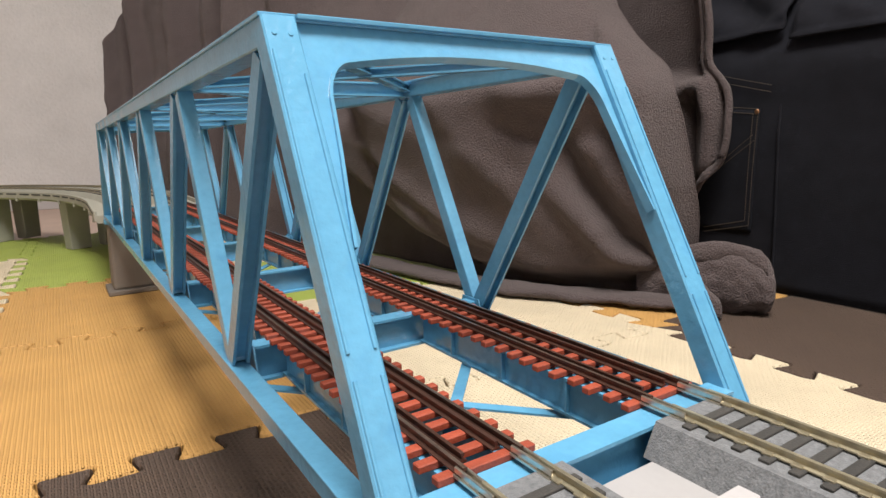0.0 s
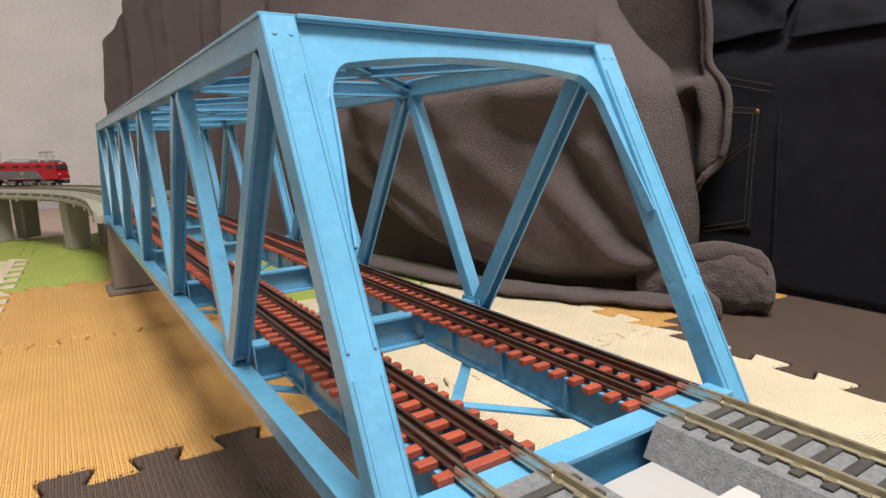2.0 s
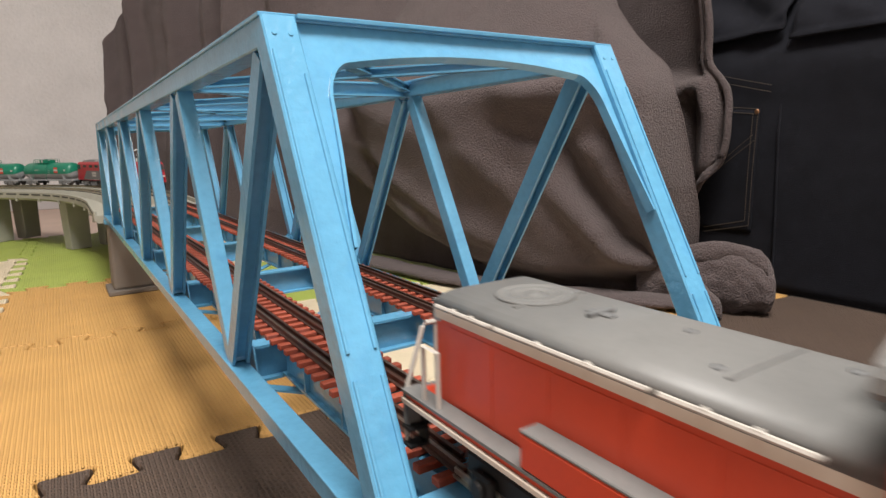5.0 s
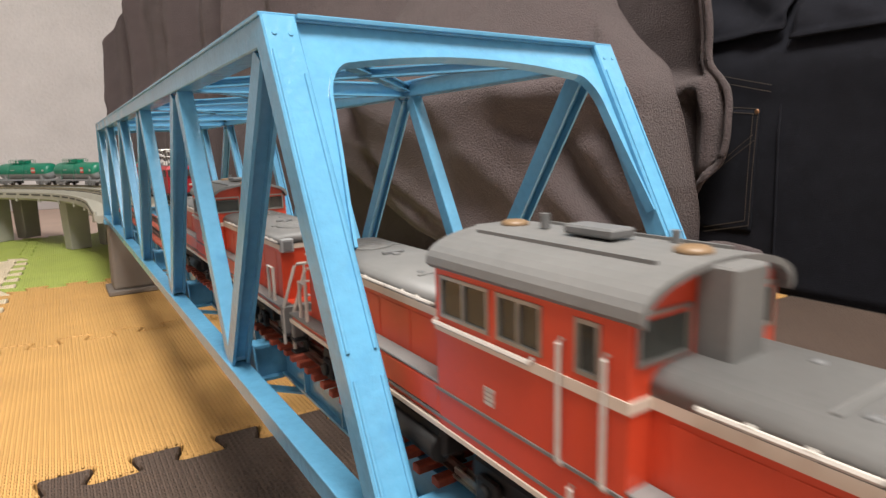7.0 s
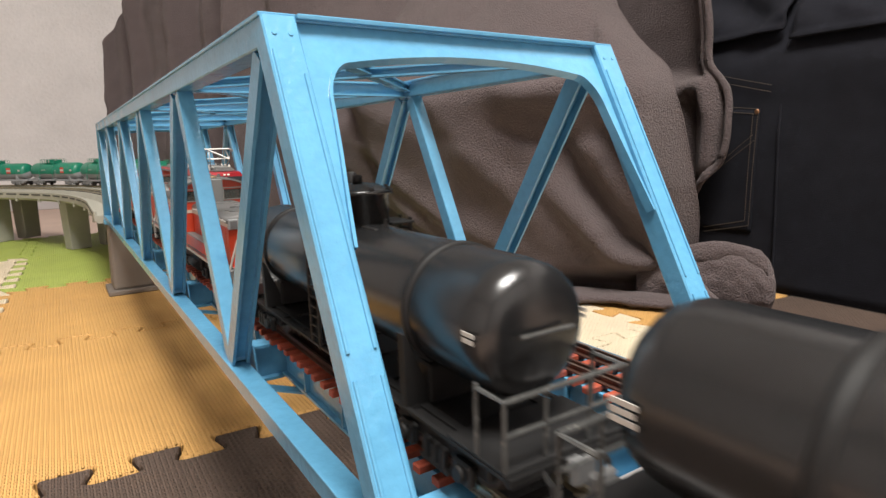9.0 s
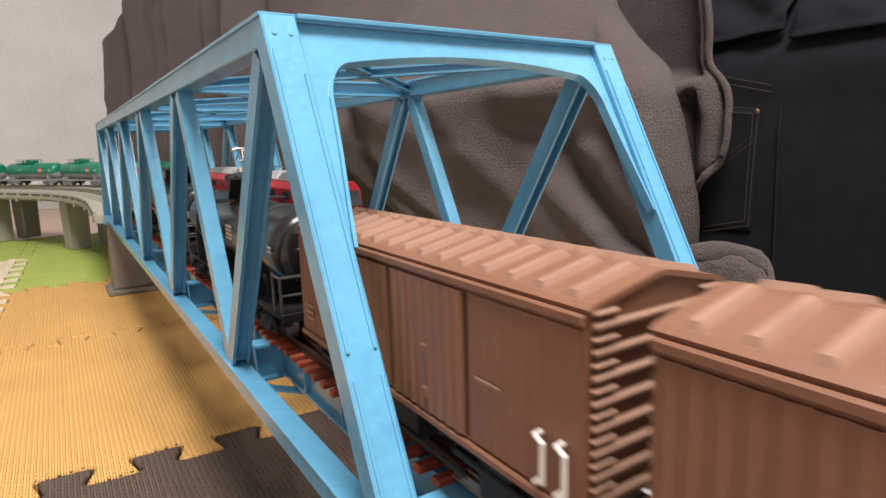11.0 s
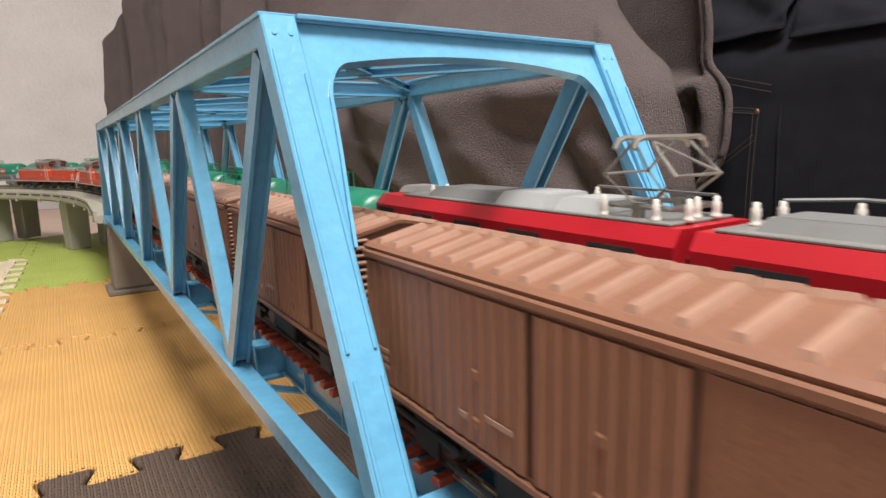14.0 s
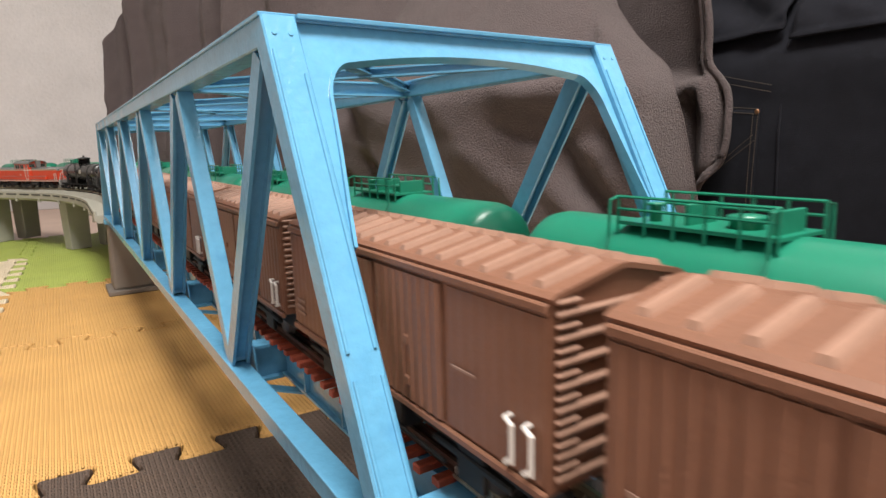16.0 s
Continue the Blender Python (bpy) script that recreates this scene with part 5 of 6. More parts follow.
def box_wagon(gaps=(-0.48, 0.0), plain=(0,)):
    W = thing("brown_box_wagon", "red-brown covered goods wagon with ribbed roof and sliding doors", "box wagon", "brown box wagons")
    HWd, LE, Z0, ZE, ZCr = 0.0168, 0.0636, 0.0150, 0.0503, 0.0542
    bm = BM()
    slope = [(HWd + 0.0003, ZE), (HWd - 0.0010, ZE + 0.0008), (0.0012, ZCr)]
    outline = slope + [(-x, z) for x, z in slope[::-1]]
    extrude_profile(bm, [(-HWd, Z0), (HWd, Z0), (HWd, ZE - 0.0002)] + [(x * 0.97, z - 0.0006) for x, z in outline] + [(-HWd, ZE - 0.0002)], -LE, LE)
    part("body", bm, BOXBROWN, W)
    bm = BM()
    extrude_profile(bm, outline + [(x * 0.97, z - 0.0010) for x, z in outline][::-1], -LE - 0.0008, LE + 0.0008)
    part("roof", bm, BOXBROWN, W)
    n = 16
    xe, ze, xi, zi = HWd - 0.0018, ZE + 0.00095, 0.0014, ZCr - 0.00005
    for k in range(n):        # a flat pressed rib on each slope
        y = -LE + 0.0045 + (2 * LE - 0.009) * k / (n - 1)
        for s in (-1, 1):
            bm = BM()
            lo = [bm.verts.new((s * x, y + dy, z - 0.0002)) for x, z, dy in ((xe + 0.0006, ze - 0.0002, -0.0016), (xe + 0.0006, ze - 0.0002, 0.0016), (xi, zi, 0.0016), (xi, zi, -0.0016))]
            hi = [bm.verts.new((s * x, y + dy, z + 0.0011)) for x, z, dy in ((xe, ze, -0.0008), (xe, ze, 0.0008), (xi + 0.0008, zi - 0.0001, 0.0008), (xi + 0.0008, zi - 0.0001, -0.0008))]
            bm.faces.new(hi)
            for i in range(4):
                j = (i + 1) % 4
                bm.faces.new((lo[i], lo[j], hi[j], hi[i]))
            bmesh.ops.recalc_face_normals(bm, faces=bm.faces)
            part("roof_rib", bm, BOXRIB, W, "roof rib in a brown lightened for its highlight")
    for s in (-1, 1):
        x0, x1 = sorted((s * HWd, s * (HWd + 0.0012)))
        bm = BM()
        box(bm, x0, x1, -LE, LE, ZE - 0.0026, ZE - 0.0008, 0.0003)
        part("eave_rail", bm, BOXBROWN, W)
        bm = BM()
        box(bm, x0, x1, -LE, LE, Z0 - 0.0012, Z0 + 0.0006, 0.0003)
        part("sill_rail", bm, BOXBROWN, W)
        for k in range(4):      # sliding doors
            ya = -LE + 0.0006 + k * LE / 2
            yb = ya + LE / 2 - (0.0022, 0.0018, 0.0010, 0.0010)[k]
            xo = 0.0004 if k in (0, 3) else 0.0008
            rise = 0.00006 if k in plain else (0.0004, 0.0004, 0.0003, 0.0003)[k]
            bm = BM()
            ring = [(ya, -0.0002), (ya, xo)]
            for j in range(8):
                y, w = ya + (yb - ya) * (j + 0.5) / 8, (yb - ya) / 8
                ring += [(y - 0.30 * w, xo), (y - 0.16 * w, xo + rise), (y + 0.16 * w, xo + rise), (y + 0.30 * w, xo)]
            ring += [(yb, xo), (yb, -0.0002)]
            lo = [bm.verts.new((s * (HWd + o), y, Z0 + 0.0014)) for y, o in ring]
            hi = [bm.verts.new((s * (HWd + o), y, ZE - 0.0034)) for y, o in ring]
            for i in range(len(ring) - 1):
                bm.faces.new((lo[i], lo[i + 1], hi[i + 1], hi[i]))
            for q in (lo, hi):
                f = bm.faces.new(q)
                f.normal_update()
                bmesh.ops.triangulate(bm, faces=[f])
            bmesh.ops.recalc_face_normals(bm, faces=bm.faces)
            part("sliding_door", bm, BOXBROWN, W)
        for g in gaps:
            bm = BM()
            proud = 0.00015 if g < 0.1 else 0.0010
            xa, xb = sorted((s * (HWd - 0.0002), s * (HWd + proud)))
            box(bm, xa, xb, g * LE - 0.0014, g * LE + 0.0008, Z0 + 0.0014, ZE - 0.0034)
            part("door_gap", bm, BLACK, W, "dark gap between the doors")
        for e in (-1, 1):
            bm = BM()
            for y in (LE - 0.0022, LE - 0.0074):
                X = s * (HWd + 0.0022)
                tube(bm, [(s * HWd, e * (y - 0.0022), Z0 + 0.0118), (X, e * (y - 0.0018), Z0 + 0.0118), (X, e * y, Z0 + 0.0110), (X, e * y, Z0 + 0.0036), (X, e * (y - 0.0018), Z0 + 0.0030), (s * HWd, e * (y - 0.0022), Z0 + 0.0030)], 0.00055, 6)
            if e < 0:
                pieces("grab_iron", bm, WHITE, W, "white grab iron")
            else:
                bm.free()
        bm = BM()
        bars(bm, s * (HWd + 0.0008), LE - 0.0085, Z0 + 0.0100, 0.007, 0.0009, 3, gap=1.3)
        bars(bm, s * (HWd + 0.0009), -LE * 0.62, Z0 + 0.0155, 0.008, 0.0005, 1)
        bars(bm, s * (HWd + 0.0012), LE * 0.12, Z0 + 0.0085, 0.008, 0.0011, 1)
        bars(bm, s * (HWd + 0.0012), LE * 0.30, Z0 + 0.0065, 0.003, 0.0013, 1)
        pieces("side_marking", bm, FADED, W, "faded pale marking")
        for y in (-LE * 0.27, LE * 0.23):
            bm = BM()
            xa, xb = sorted((s * (HWd + 0.0004), s * (HWd + 0.0016)))
            for z in (0.020, 0.030):
                box(bm, xa, xb, y - 0.0006, y + 0.0012, z, z + 0.0022, 0.0002)
            part("door_latch", bm, BOXBROWN, W)
    for e in (-1, 1):
        y0, y1 = sorted((e * LE, e * (LE + 0.0013)))
        # end ribs take the same brown, lightened in place of light from above
        for k in range(8):
            z = Z0 + 0.0030 + k * 0.0042
            bm = BM()
            box(bm, -HWd + 0.0008, HWd - 0.0008, y0, y1, z - 0.0007, z + 0.0007, 0.0005)
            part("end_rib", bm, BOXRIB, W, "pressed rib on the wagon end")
            for s in (-1, 1):       # short ribs at the corners between the long ones
                bm = BM()
                x0, x1 = sorted((s * (HWd - 0.0008), s * (HWd - 0.0062)))
                box(bm, x0, x1, y0, y1, z + 0.0016, z + 0.0026, 0.0004)
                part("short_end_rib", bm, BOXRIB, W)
        coupler(W, e * LE, 0.0105, e, 0.0062)
    bm = BM()
    for s in (-1, 1):
        box(bm, s * 0.0120 - 0.001, s * 0.0120 + 0.001, -LE, LE, 0.0085, 0.0142)
        for e in (-1, 1):
            y = e * 0.0385
            box(bm, s * 0.0150 - 0.0008, s * 0.0150 + 0.0008, y - 0.005, y + 0.005, 0.0035, 0.0135, 0.0004)
            box(bm, s * 0.0155 - 0.0009, s * 0.0155 + 0.0009, y - 0.014, y + 0.014, 0.0088, 0.0106, 0.0004)
        box(bm, s * 0.0130 - 0.003, s * 0.0130 + 0.003, -0.010, 0.012, 0.0050, 0.0142, 0.0006)
        tube(bm, [(s * 0.0165, -0.03, 0.0060), (s * 0.0165, 0.028, 0.0060)], 0.0005, 5)
    part("underframe", bm, BLACK, W)
    for e in (-1, 1):
        half_wheel_set(W, e * 0.0385, 0.0060)
    return W


def green_tank_wagon():
    W = thing("green_tank_wagon", "glossy green and grey bogie tank wagon with railed catwalk", "tank wagon", "green tank wagons")
    R, ZC0, LE, FE = 0.0188, 0.0322, 0.0812, 0.0872
    for half, mat, lab in ((0, TANKGREEN, ""), (1, LIGHTGREY, "grey lower half")):
        bm = BM()
        prof = [(0.0006, -LE), (R * 0.5, -LE + 0.0008), (R * 0.82, -LE + 0.0032), (R * 0.95, -LE + 0.0064), (R, -LE + 0.0110), (R, LE - 0.0110), (R * 0.95, LE - 0.0064), (R * 0.82, LE - 0.0032), (R * 0.5, LE - 0.0008), (0.0006, LE)]
        seg = 36
        a0, a1 = ((-0.32, math.pi + 0.32), (math.pi + 0.32, 2 * math.pi - 0.32))[half]
        rows = []
        for r, d in prof:
            rows.append([bm.verts.new((r * math.cos(a0 + (a1 - a0) * k / 18), d, ZC0 + r * math.sin(a0 + (a1 - a0) * k / 18))) for k in range(19)])
        for p, q in zip(rows, rows[1:]):
            for k in range(18):
                bm.faces.new((p[k], q[k], q[k + 1], p[k + 1]))
        part("tank_top" if half == 0 else "tank_bottom", bm, mat, W, lab, smooth=True)
    bm = BM()   # catwalk
    zt = ZC0 + R
    box(bm, -0.0110, 0.0110, -0.039, 0.008, zt - 0.0004, zt + 0.0006)
    part("catwalk", bm, TANKGREEN, W)
    for s in (-1, 1):
        bm = BM()
        for k in range(6):
            y = -0.039 + 0.0094 * k
            tube(bm, [(s * 0.0110, y, zt - 0.003), (s * 0.0110, y, zt + 0.0078)], 0.0005, 5)
        for z in (0.0042, 0.0078):
            tube(bm, [(s * 0.0110, -0.039, zt + z), (s * 0.0110, 0.008, zt + z)], 0.00045, 5)
        for ye in (-0.039, 0.008):
            tube(bm, [(s * 0.0110, ye, zt + 0.0078), (s * 0.0145, ye, zt + 0.0070), (s * 0.0150, ye, zt - 0.004), (s * 0.0205, ye, ZC0 + 0.002), (s * 0.0205, ye, 0.014)], 0.0005, 5)
        part("catwalk_railing", bm, TANKGREEN, W)
        bm = BM()
        for k in range(6):
            tube(bm, [(s * 0.0195, 0.014, 0.016 + k * 0.0036), (s * 0.0195, 0.020, 0.016 + k * 0.0036)], 0.0004, 5)
        part("ladder", bm, LIGHTGREY, W)
        bm = BM()
        x = s * (R + 0.0001)
        bars(bm, x, -0.026, ZC0 + 0.003, 0.014, 0.0014, 1)
        bars(bm, x, 0.070, ZC0 + 0.002, 0.006, 0.004, 1)
        pieces("side_marking", bm, MARK, W, "white markings")
        for d, mat, h in ((0.0002, TAN, 0.0125), (0.0004, MARK, 0.0040)):
            bm = BM()
            x0, x1 = sorted((x, x + s * d))
            box(bm, x0, x1, 0.034, 0.046, ZC0 - 0.004 + (0.0125 - h) / 2, ZC0 - 0.004 + (0.0125 + h) / 2)
            part("warning_plate", bm, REDMARK if mat is TAN else mat, W, "red and tan plate")
    bm = BM()
    lathe(bm, [(0.0042, zt - 0.002), (0.0042, zt + 0.0028), (0.0048, zt + 0.0030), (0.0048, zt + 0.0040), (0.0012, zt + 0.0044)], (0, -0.006, 0), "z", 20)
    box(bm, -0.0065, 0.0065, -0.0200, -0.0185, zt, zt + 0.0064, 0.0002)
    box(bm, -0.0065, 0.0065, 0.0040, 0.0055, zt, zt + 0.0064, 0.0002)
    lathe(bm, [(0.0018, zt), (0.0018, zt + 0.0050), (0.0026, zt + 0.0052), (0.0026, zt + 0.0060)], (0.004, -0.031, 0), "z", 14)
    part("manhole", bm, TANKGREEN, W)
    bm = BM()
    for s in (-1, 1):
        box(bm, s * 0.0125 - 0.0012, s * 0.0125 + 0.0012, -FE, FE, 0.0105, 0.0142, 0.0003)
    for y in (-FE + 0.0008, -0.058, 0, 0.058, FE - 0.0008):
        box(bm, -0.0150, 0.0150, y - 0.0012, y + 0.0012, 0.0105, 0.0150, 0.0003)
    for e in (-1, 1):
        for s in (-1, 1):
            extrude_profile(bm, [(s * 0.0150, 0.0120), (s * 0.006, 0.0120), (s * 0.0130, 0.0235), (s * 0.0165, 0.0235)][::s], e * 0.058 - 0.003, e * 0.058 + 0.003)
        tube(bm, [(-0.0165, e * FE, 0.010), (-0.0165, e * FE, 0.0240), (0.0165, e * FE, 0.0240), (0.0165, e * FE, 0.010)], 0.0006, 6)
    part("underframe", bm, LIGHTGREY, W)
    for e in (-1, 1):
        bogie(W, e * 0.058, 0.0130, 0.0062, 0.0142, GREY)
        coupler(W, e * FE, 0.0105, e, 0.0055)
    return W


def electric_locomotive():
    L = thing("electric_locomotive", "crimson two-section electric locomotive with raised pantographs", "locomotive")
    HWd, ZB, ZS = 0.0182, 0.0135, 0.0503
    LEN, GAPH = 0.1760, 0.0022
    for e in (-1, 1):      # two sections, noses outward
        def Y(d):
            return e * (GAPH + (0.998 if e > 0 else 1.022) * d)
        sec = part("body", BM(), CRIMSON, L, "crimson locomotive section")
        bm = BM()
        prof = [(HWd, ZB), (HWd, ZS - 0.0030), (HWd - 0.0030, ZS + 0.0016), (-HWd + 0.0030, ZS + 0.0016), (-HWd, ZS - 0.0030), (-HWd, ZB)]
        rows = []
        for d, k in ((0.0, 0), (0.1600, 0), (0.1760, 1)):
            ring = []
            for x, z in prof:
                dd = d
                if k:
                    rise = max(0, (z - 0.0290) / 0.0200)
                    dd = d - 0.0085 * rise - (0.002 if z < 0.015 else 0)
                    x = x * 0.93
                ring.append(bm.verts.new((x, Y(dd), z)))
            rows.append(ring)
        for p, q in zip(rows, rows[1:]):
            for i in range(len(prof)):
                j = (i + 1) % len(prof)
                bm.faces.new((p[i], p[j], q[j], q[i]))
        bm.faces.new(rows[0])
        bm.faces.new(rows[-1])
        bmesh.ops.recalc_face_normals(bm, faces=bm.faces)
        sec.data = mesh_of("body", bm, CRIMSON)
        # windscreen, in the slope of the nose
        for s in (-1, 1):
            bm = BM()
            xa, xb = s * 0.0006, s * 0.0158
            def F(x, z, o=0.0004):
                return (x, Y(0.1760 - 0.0085 * max(0, (z - 0.0290) / 0.0200) + o), z)
            vs = [bm.verts.new(F(x, z, o)) for o in (0.0003, -0.0006) for x, z in ((xa, 0.0370), (xb, 0.0370), (xb * 0.98, 0.0468), (xa, 0.0468))]
            for q in ((0, 1, 2, 3), (7, 6, 5, 4), (0, 4, 5, 1), (1, 5, 6, 2), (2, 6, 7, 3), (3, 7, 4, 0)):
                bm.faces.new([vs[i] for i in q])
            bmesh.ops.recalc_face_normals(bm, faces=bm.faces)
            part("windscreen", bm, pane_dark, sec, "dark windscreen")
            bm = BM()
            x0, x1 = sorted((s * (HWd - 0.0012), s * (HWd + 0.0003)))
            a, b = sorted((Y(0.1480), Y(0.1640)))
            box(bm, x0, x1, a, b, 0.0370, 0.0462)
            part("cab_side_window", bm, pane_dark, sec, "dark cab side window")
            for d in (0.012, 0.050, 0.082, 0.115):
                bm = BM()
                a, b = sorted((Y(d), Y(d + 0.017)))
                x0, x1 = sorted((s * (HWd - 0.001), s * (HWd + 0.0002)))
                box(bm, x0, x1, a, b, 0.0405, 0.0455)
                part("side_window", bm, pane_dark, sec, "dark side window")
            bm = BM()    # grey lower flank with slanted ends
            x0, x1 = sorted((s * HWd, s * (HWd + 0.00025)))
            d0, d1 = 0.004, 0.135
            pts = [(Y(d0), ZB + 0.0012), (Y(d1), ZB + 0.0012), (Y(d1 - 0.018), 0.0340), (Y(d0), 0.0340)]
            vs = [bm.verts.new((x, y, z)) for x in (x0, x1) for y, z in pts]
            for q in ((0, 1, 2, 3), (7, 6, 5, 4), (0, 4, 5, 1), (1, 5, 6, 2), (2, 6, 7, 3), (3, 7, 4, 0)):
                bm.faces.new([vs[i] for i in q])
            bmesh.ops.recalc_face_normals(bm, faces=bm.faces)
            part("flank_panel", bm, GREY2, sec, "dark grey flank panel")
            bm = BM()
            bars(bm, s * (HWd + 0.0003), Y(0.075), 0.0290, 0.022, 0.0042, 2, gap=0.25) if e < 0 else bars(bm, s * (HWd + 0.0003), Y(0.075), 0.0290, 0.007, 0.002, 2)
            bars(bm, s * (HWd + 0.0003), Y(0.065), 0.0160, 0.030, 0.0010, 1)
            pieces("side_marking", bm, MARK, sec, "white markings on the flank")
        bm = BM()
        for x in (-0.0020, 0.0020):
            a, b = sorted((Y(0.1672), Y(0.1690)))
            box(bm, x - 0.0012, x + 0.0012, a, b, 0.0482, 0.0498, 0.0004)
        pieces("headlight", bm, LAMPGLOW if e > 0 else WHITE, sec, "lit white headlight" if e > 0 else "white headlight")
        bm = BM()
        for s in (-1, 1):
            a, b = sorted((Y(0.1752), Y(0.1768)))
            box(bm, s * 0.0125 - 0.0022, s * 0.0125 + 0.0022, a, b, 0.0235, 0.0262, 0.0004)
        pieces("marker_light", bm, WHITE, sec, "white marker lamp")
        # roof gear
        zr = ZS + 0.0016
        bm = BM()
        a, b = sorted((Y(0.004), Y(0.146)))
        box(bm, -0.0145, 0.0145, a, b, zr, zr + 0.0010, 0.0003)
        part("roof_deck", bm, GREY, sec, "grey roof deck")
        for d0, d1, w, h, mat in (((0.046, 0.086, 0.0130, 0.0046, LIGHTGREY), (0.012, 0.044, 0.0110, 0.0034, GREY2), (0.089, 0.120, 0.0128, 0.0044, GREY2), (0.146, 0.163, 0.0100, 0.0036, GREY)) if e > 0 else
                                 ((0.030, 0.050, 0.0120, 0.0040, LIGHTGREY), (0.054, 0.080, 0.0130, 0.0046, LIGHTGREY), (0.082, 0.128, 0.0120, 0.0040, GREY2), (0.146, 0.160, 0.0085, 0.0028, GREY))):
            bm = BM()
            a, b = sorted((Y(d0), Y(d1)))
            fs = box(bm, -w, w, a, b, zr + 0.0008, zr + 0.0008 + h)
            for v in {v for f in fs for v in f.verts}:
                if v.co.z > zr + 0.002:
                    v.co.x *= 0.72
                    v.co.y += (Y((d0 + d1) / 2) - v.co.y) * 0.12
            zt, lid = zr + 0.0008 + h, 0.10 * (b - a)
            box(bm, -w * 0.66, w * 0.66, a + lid, b - lid, zt - 0.0002, zt + 0.0003, 0.0002)
            part("roof_housing", bm, mat, sec)
        for d, x in (((0.008, 0.003), (0.011, -0.004), (0.026, -0.0105), (0.066, -0.0125), (0.100, -0.0115), (0.110, -0.0125), (0.122, 0.0115), (0.124, -0.0105), (0.141, 0.0115), (0.143, -0.0095)) if e > 0 else
                     ((0.004, 0.0065), (0.004, -0.006), (0.006, 0.0), (0.010, 0.0125), (0.028, 0.0125), (0.026, -0.0110), (0.052, -0.0115), (0.136, 0.004), (0.136, -0.004))):
            bm = BM()
            lathe(bm, [(0.0014, 0), (0.0014, 0.0010), (0.0011, 0.0012), (0.0013, 0.0018), (0.0011, 0.0024), (0.0013, 0.0030), (0.0011, 0.0036), (0.0012, 0.0044), (0.0008, 0.0050), (0.0008, 0.0060), (0.0003, 0.0063)], (x, Y(d), zr + 0.0008 - (0.0022 if d == 0.136 else 0)), "z", 10)
            part("insulator", bm, WHITE, sec, "white roof insulator")
        bm = BM()
        if e > 0:
            tube(bm, [(-0.004, Y(0.011), zr + 0.0072), (-0.0105, Y(0.026), zr + 0.0078), (-0.0115, Y(0.046), zr + 0.0072), (-0.0125, Y(0.066), zr + 0.0074), (-0.0122, Y(0.084), zr + 0.0062), (-0.0115, Y(0.100), zr + 0.0070)], 0.0005, 5)
        else:
            tube(bm, [(-0.006, Y(0.004), zr + 0.0072), (-0.0110, Y(0.026), zr + 0.0070), (-0.0115, Y(0.052), zr + 0.0072)], 0.0005, 5)
        part("roof_cable", bm, GREY2, sec)
        # pantograph
        d = 0.1320 if e > 0 else 0.0180
        pg = part("pantograph", BM(), STEEL, L, "raised steel pantograph")
        bm = BM()
        yc, z0 = Y(d), zr + 0.0042
        tube(bm, [(-0.0095, yc - 0.011, z0), (0.0095, yc - 0.011, z0), (0.0095, yc + 0.011, z0), (-0.0095, yc + 0.011, z0)], 0.0009, 6, closed=True)
        for x in (-0.0095, 0.0095):
            box(bm, x - 0.0012, x + 0.0012, yc - 0.0015, yc + 0.0015, zr + 0.0004, z0 + 0.0012)
        pg.data = mesh_of("pantograph", bm, STEEL)
        for s in (-1, 1):
            for q in (-1, 1):
                bm = BM()
                tube(bm, [(q * 0.0080, yc + s * 0.0030, z0 + 0.0006), (q * 0.0102, yc + s * 0.0125, z0 + 0.0090), (q * 0.0085, yc + s * 0.0030, z0 + 0.0185)], 0.0006, 6)
                part("arm", bm, STEEL, pg)
            bm = BM()
            tube(bm, [(-0.0102, yc + s * 0.0125, z0 + 0.0090), (0.0085, yc + s * 0.0030, z0 + 0.0185)], 0.00045, 6)
            part("brace", bm, STEEL, pg)
            bm = BM()
            tube(bm, [(-0.0102, yc + s * 0.0125, z0 + 0.0090), (0.0102, yc + s * 0.0125, z0 + 0.0090)], 0.0005, 6)
            part("crossbar", bm, STEEL, pg)
            bm = BM()
            tube(bm, [(-0.0165, yc + s * 0.0032, z0 + 0.0165), (-0.0150, yc + s * 0.0032, z0 + 0.0188), (-0.0125, yc + s * 0.0032, z0 + 0.0195), (0.0125, yc + s * 0.0032, z0 + 0.0195), (0.0150, yc + s * 0.0032, z0 + 0.0188), (0.0165, yc + s * 0.0032, z0 + 0.0165)], 0.0009, 6)
            part("contact_strip", bm, STEEL, pg)
        for dd in (0.032, 0.088, 0.140):
            bogie(L, Y(dd), 0.0118, 0.0064, 0.0152, GREY2)
        bm = BM()
        a, b = sorted((Y(0.050), Y(0.070)))
        box(bm, -0.0165, 0.0165, a, b, 0.0050, 0.0122, 0.0008)
        a, b = sorted((Y(0.1700), Y(0.1745)))
        box(bm, -0.0150, 0.0150, a, b, 0.0030, 0.0122, 0.0008)
        part("underframe", bm, BLACK, L)
        coupler(L, Y(0.1740), 0.0105, e, 0.0060)
    bm = BM()
    box(bm, -0.0130, 0.0130, -0.0030, 0.0030, 0.0130, 0.0440)
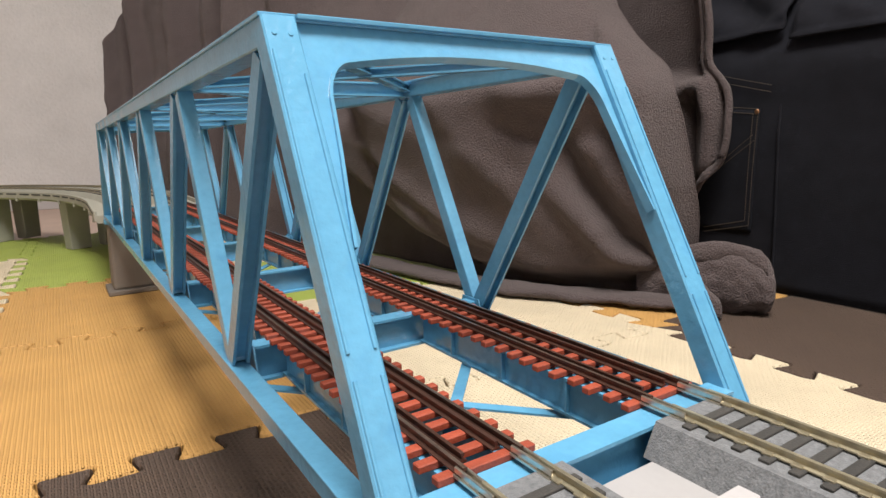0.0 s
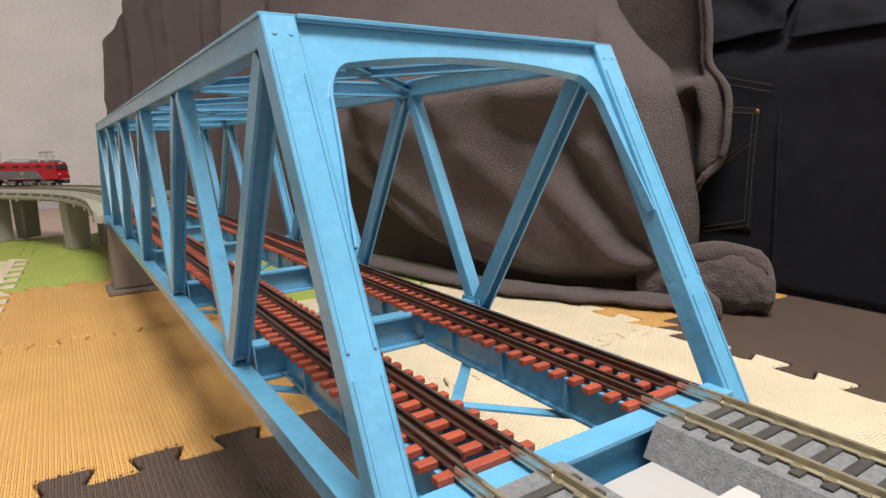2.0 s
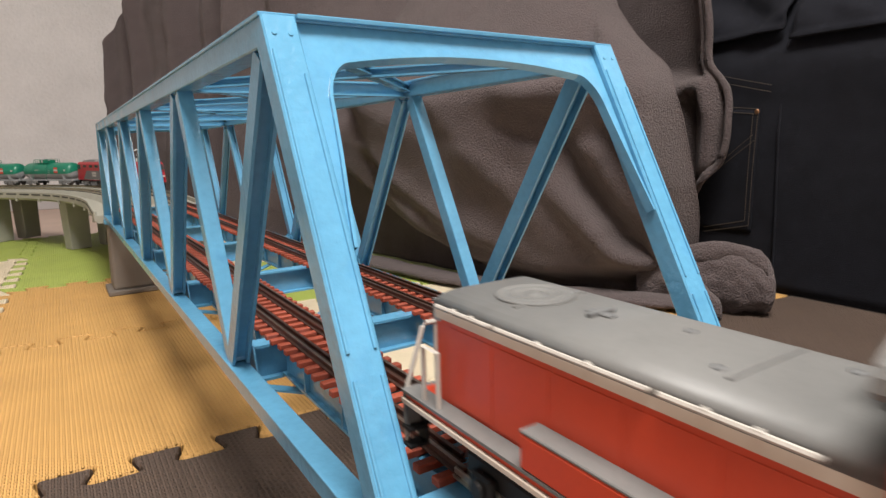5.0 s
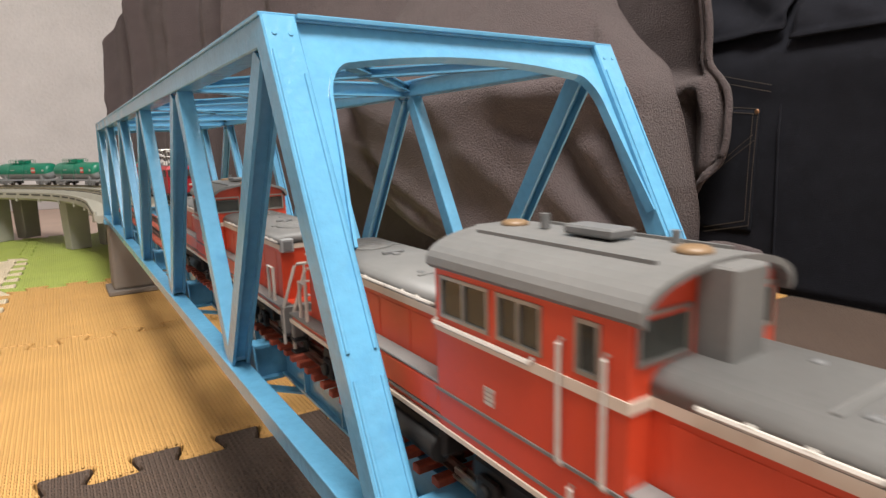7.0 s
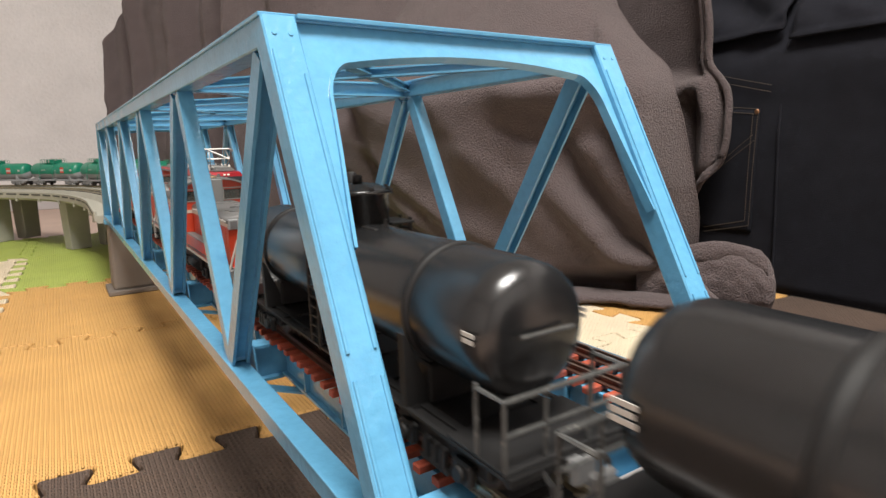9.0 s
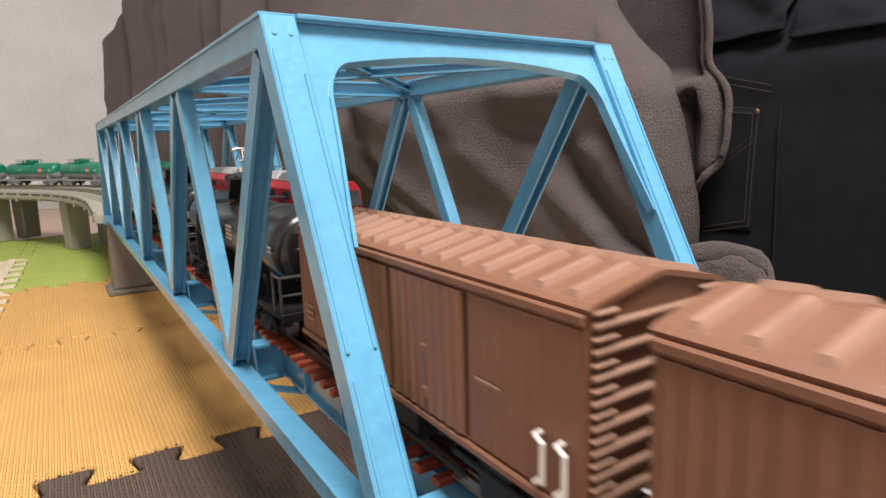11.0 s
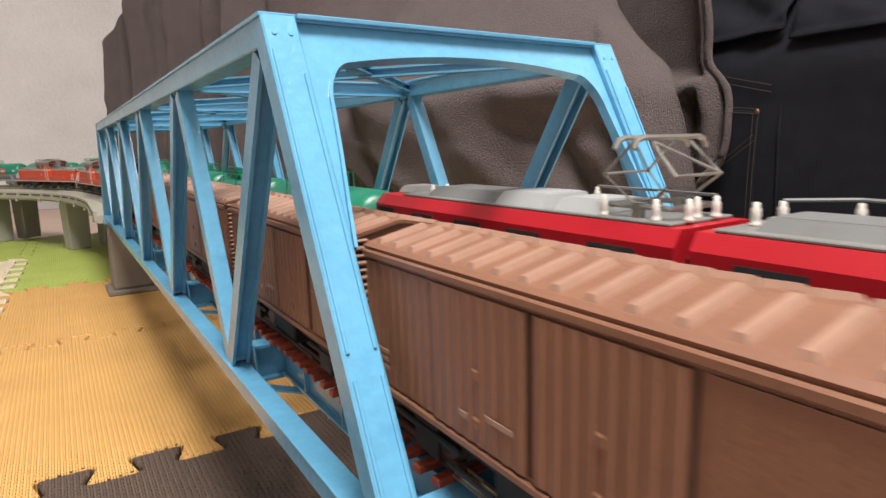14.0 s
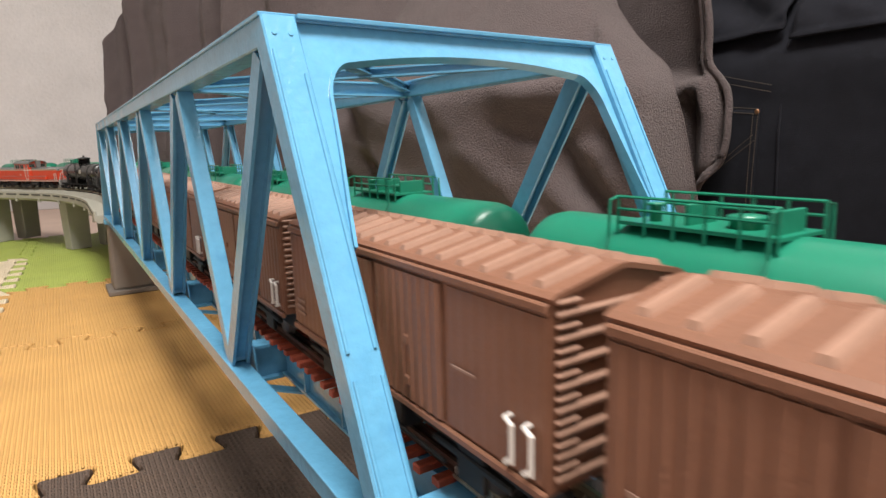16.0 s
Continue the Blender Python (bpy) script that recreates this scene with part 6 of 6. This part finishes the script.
    part("gangway", bm, BLACK, L, "black bellows between the sections")
    return L


pane_dark = pane("dark_glass", (0.05, 0.055, 0.06))
pane_dark.node_tree.nodes["Principled BSDF"].inputs["Transmission Weight"].default_value = 0.25
LAMPGLOW = glow("lit_headlight", (1, 0.95, 0.85), 0.15)

SPEED_A, SPEED_B = 0.169, 0.145
# wagon, half distance of its pivots, its place along the line at the start of the film
TRAIN_A, TRAIN_B = [], []
A0 = -SPEED_A * 6.4
d1 = diesel_locomotive("orange-red diesel locomotive with ivory stripe and grey roofs")
d2 = copy_thing(d1, Matrix())
t1 = dome_tank_wagon()
t2 = copy_thing(t1, Matrix())
b1 = box_wagon()
TRAIN_A = [(d1, 0.078, A0 - 0.308), (d2, 0.078, A0 - 0.565), (t1, 0.068, A0 - 0.8025), (t2, 0.068, A0 - 1.0078)]
TRAIN_A += [(b1 if k == 0 else box_wagon((-0.47, 0.43), (0, 3)) if k == 6 else box_wagon((-0.48, 0.0), (1, 2)) if k in (2, 5) else copy_thing(b1, Matrix()), 0.0385, A0 - 1.1928 - 0.1395 * k) for k in range(11)]
B0 = SPEED_B * 12.5 + 0.0023
el = electric_locomotive()
g1 = green_tank_wagon()
TRAIN_B = [(el, 0.090, B0 - 0.415 + 0.1820)]
TRAIN_B += [(g1 if k == 0 else copy_thing(g1, Matrix()), 0.058, B0 - 0.408 + 0.3600 + 0.0927 + 0.1855 * k) for k in range(10)]


def ride(s, side, half, turn):
    """The pose of a vehicle whose two pivots stand on the track."""
    a, _ = line_point(s - half, side)
    b, _ = line_point(s + half, side)
    d = b - a
    m = (a + b) / 2
    return Matrix.Translation(m) @ pose(0, 0, 0, 0, 0, math.degrees(math.atan2(-d.x, d.y)) + turn)


def motions():
    times = [0.5 * k for k in range(33)]
    for ob, half, s0 in TRAIN_A:
        walk(ob, [(t, ride(s0 + SPEED_A * t, -1, half, 0)) for t in times])
    for ob, half, s0 in TRAIN_B:
        walk(ob, [(t, ride(s0 - SPEED_B * t, 1, half, 180)) for t in times])


motions()
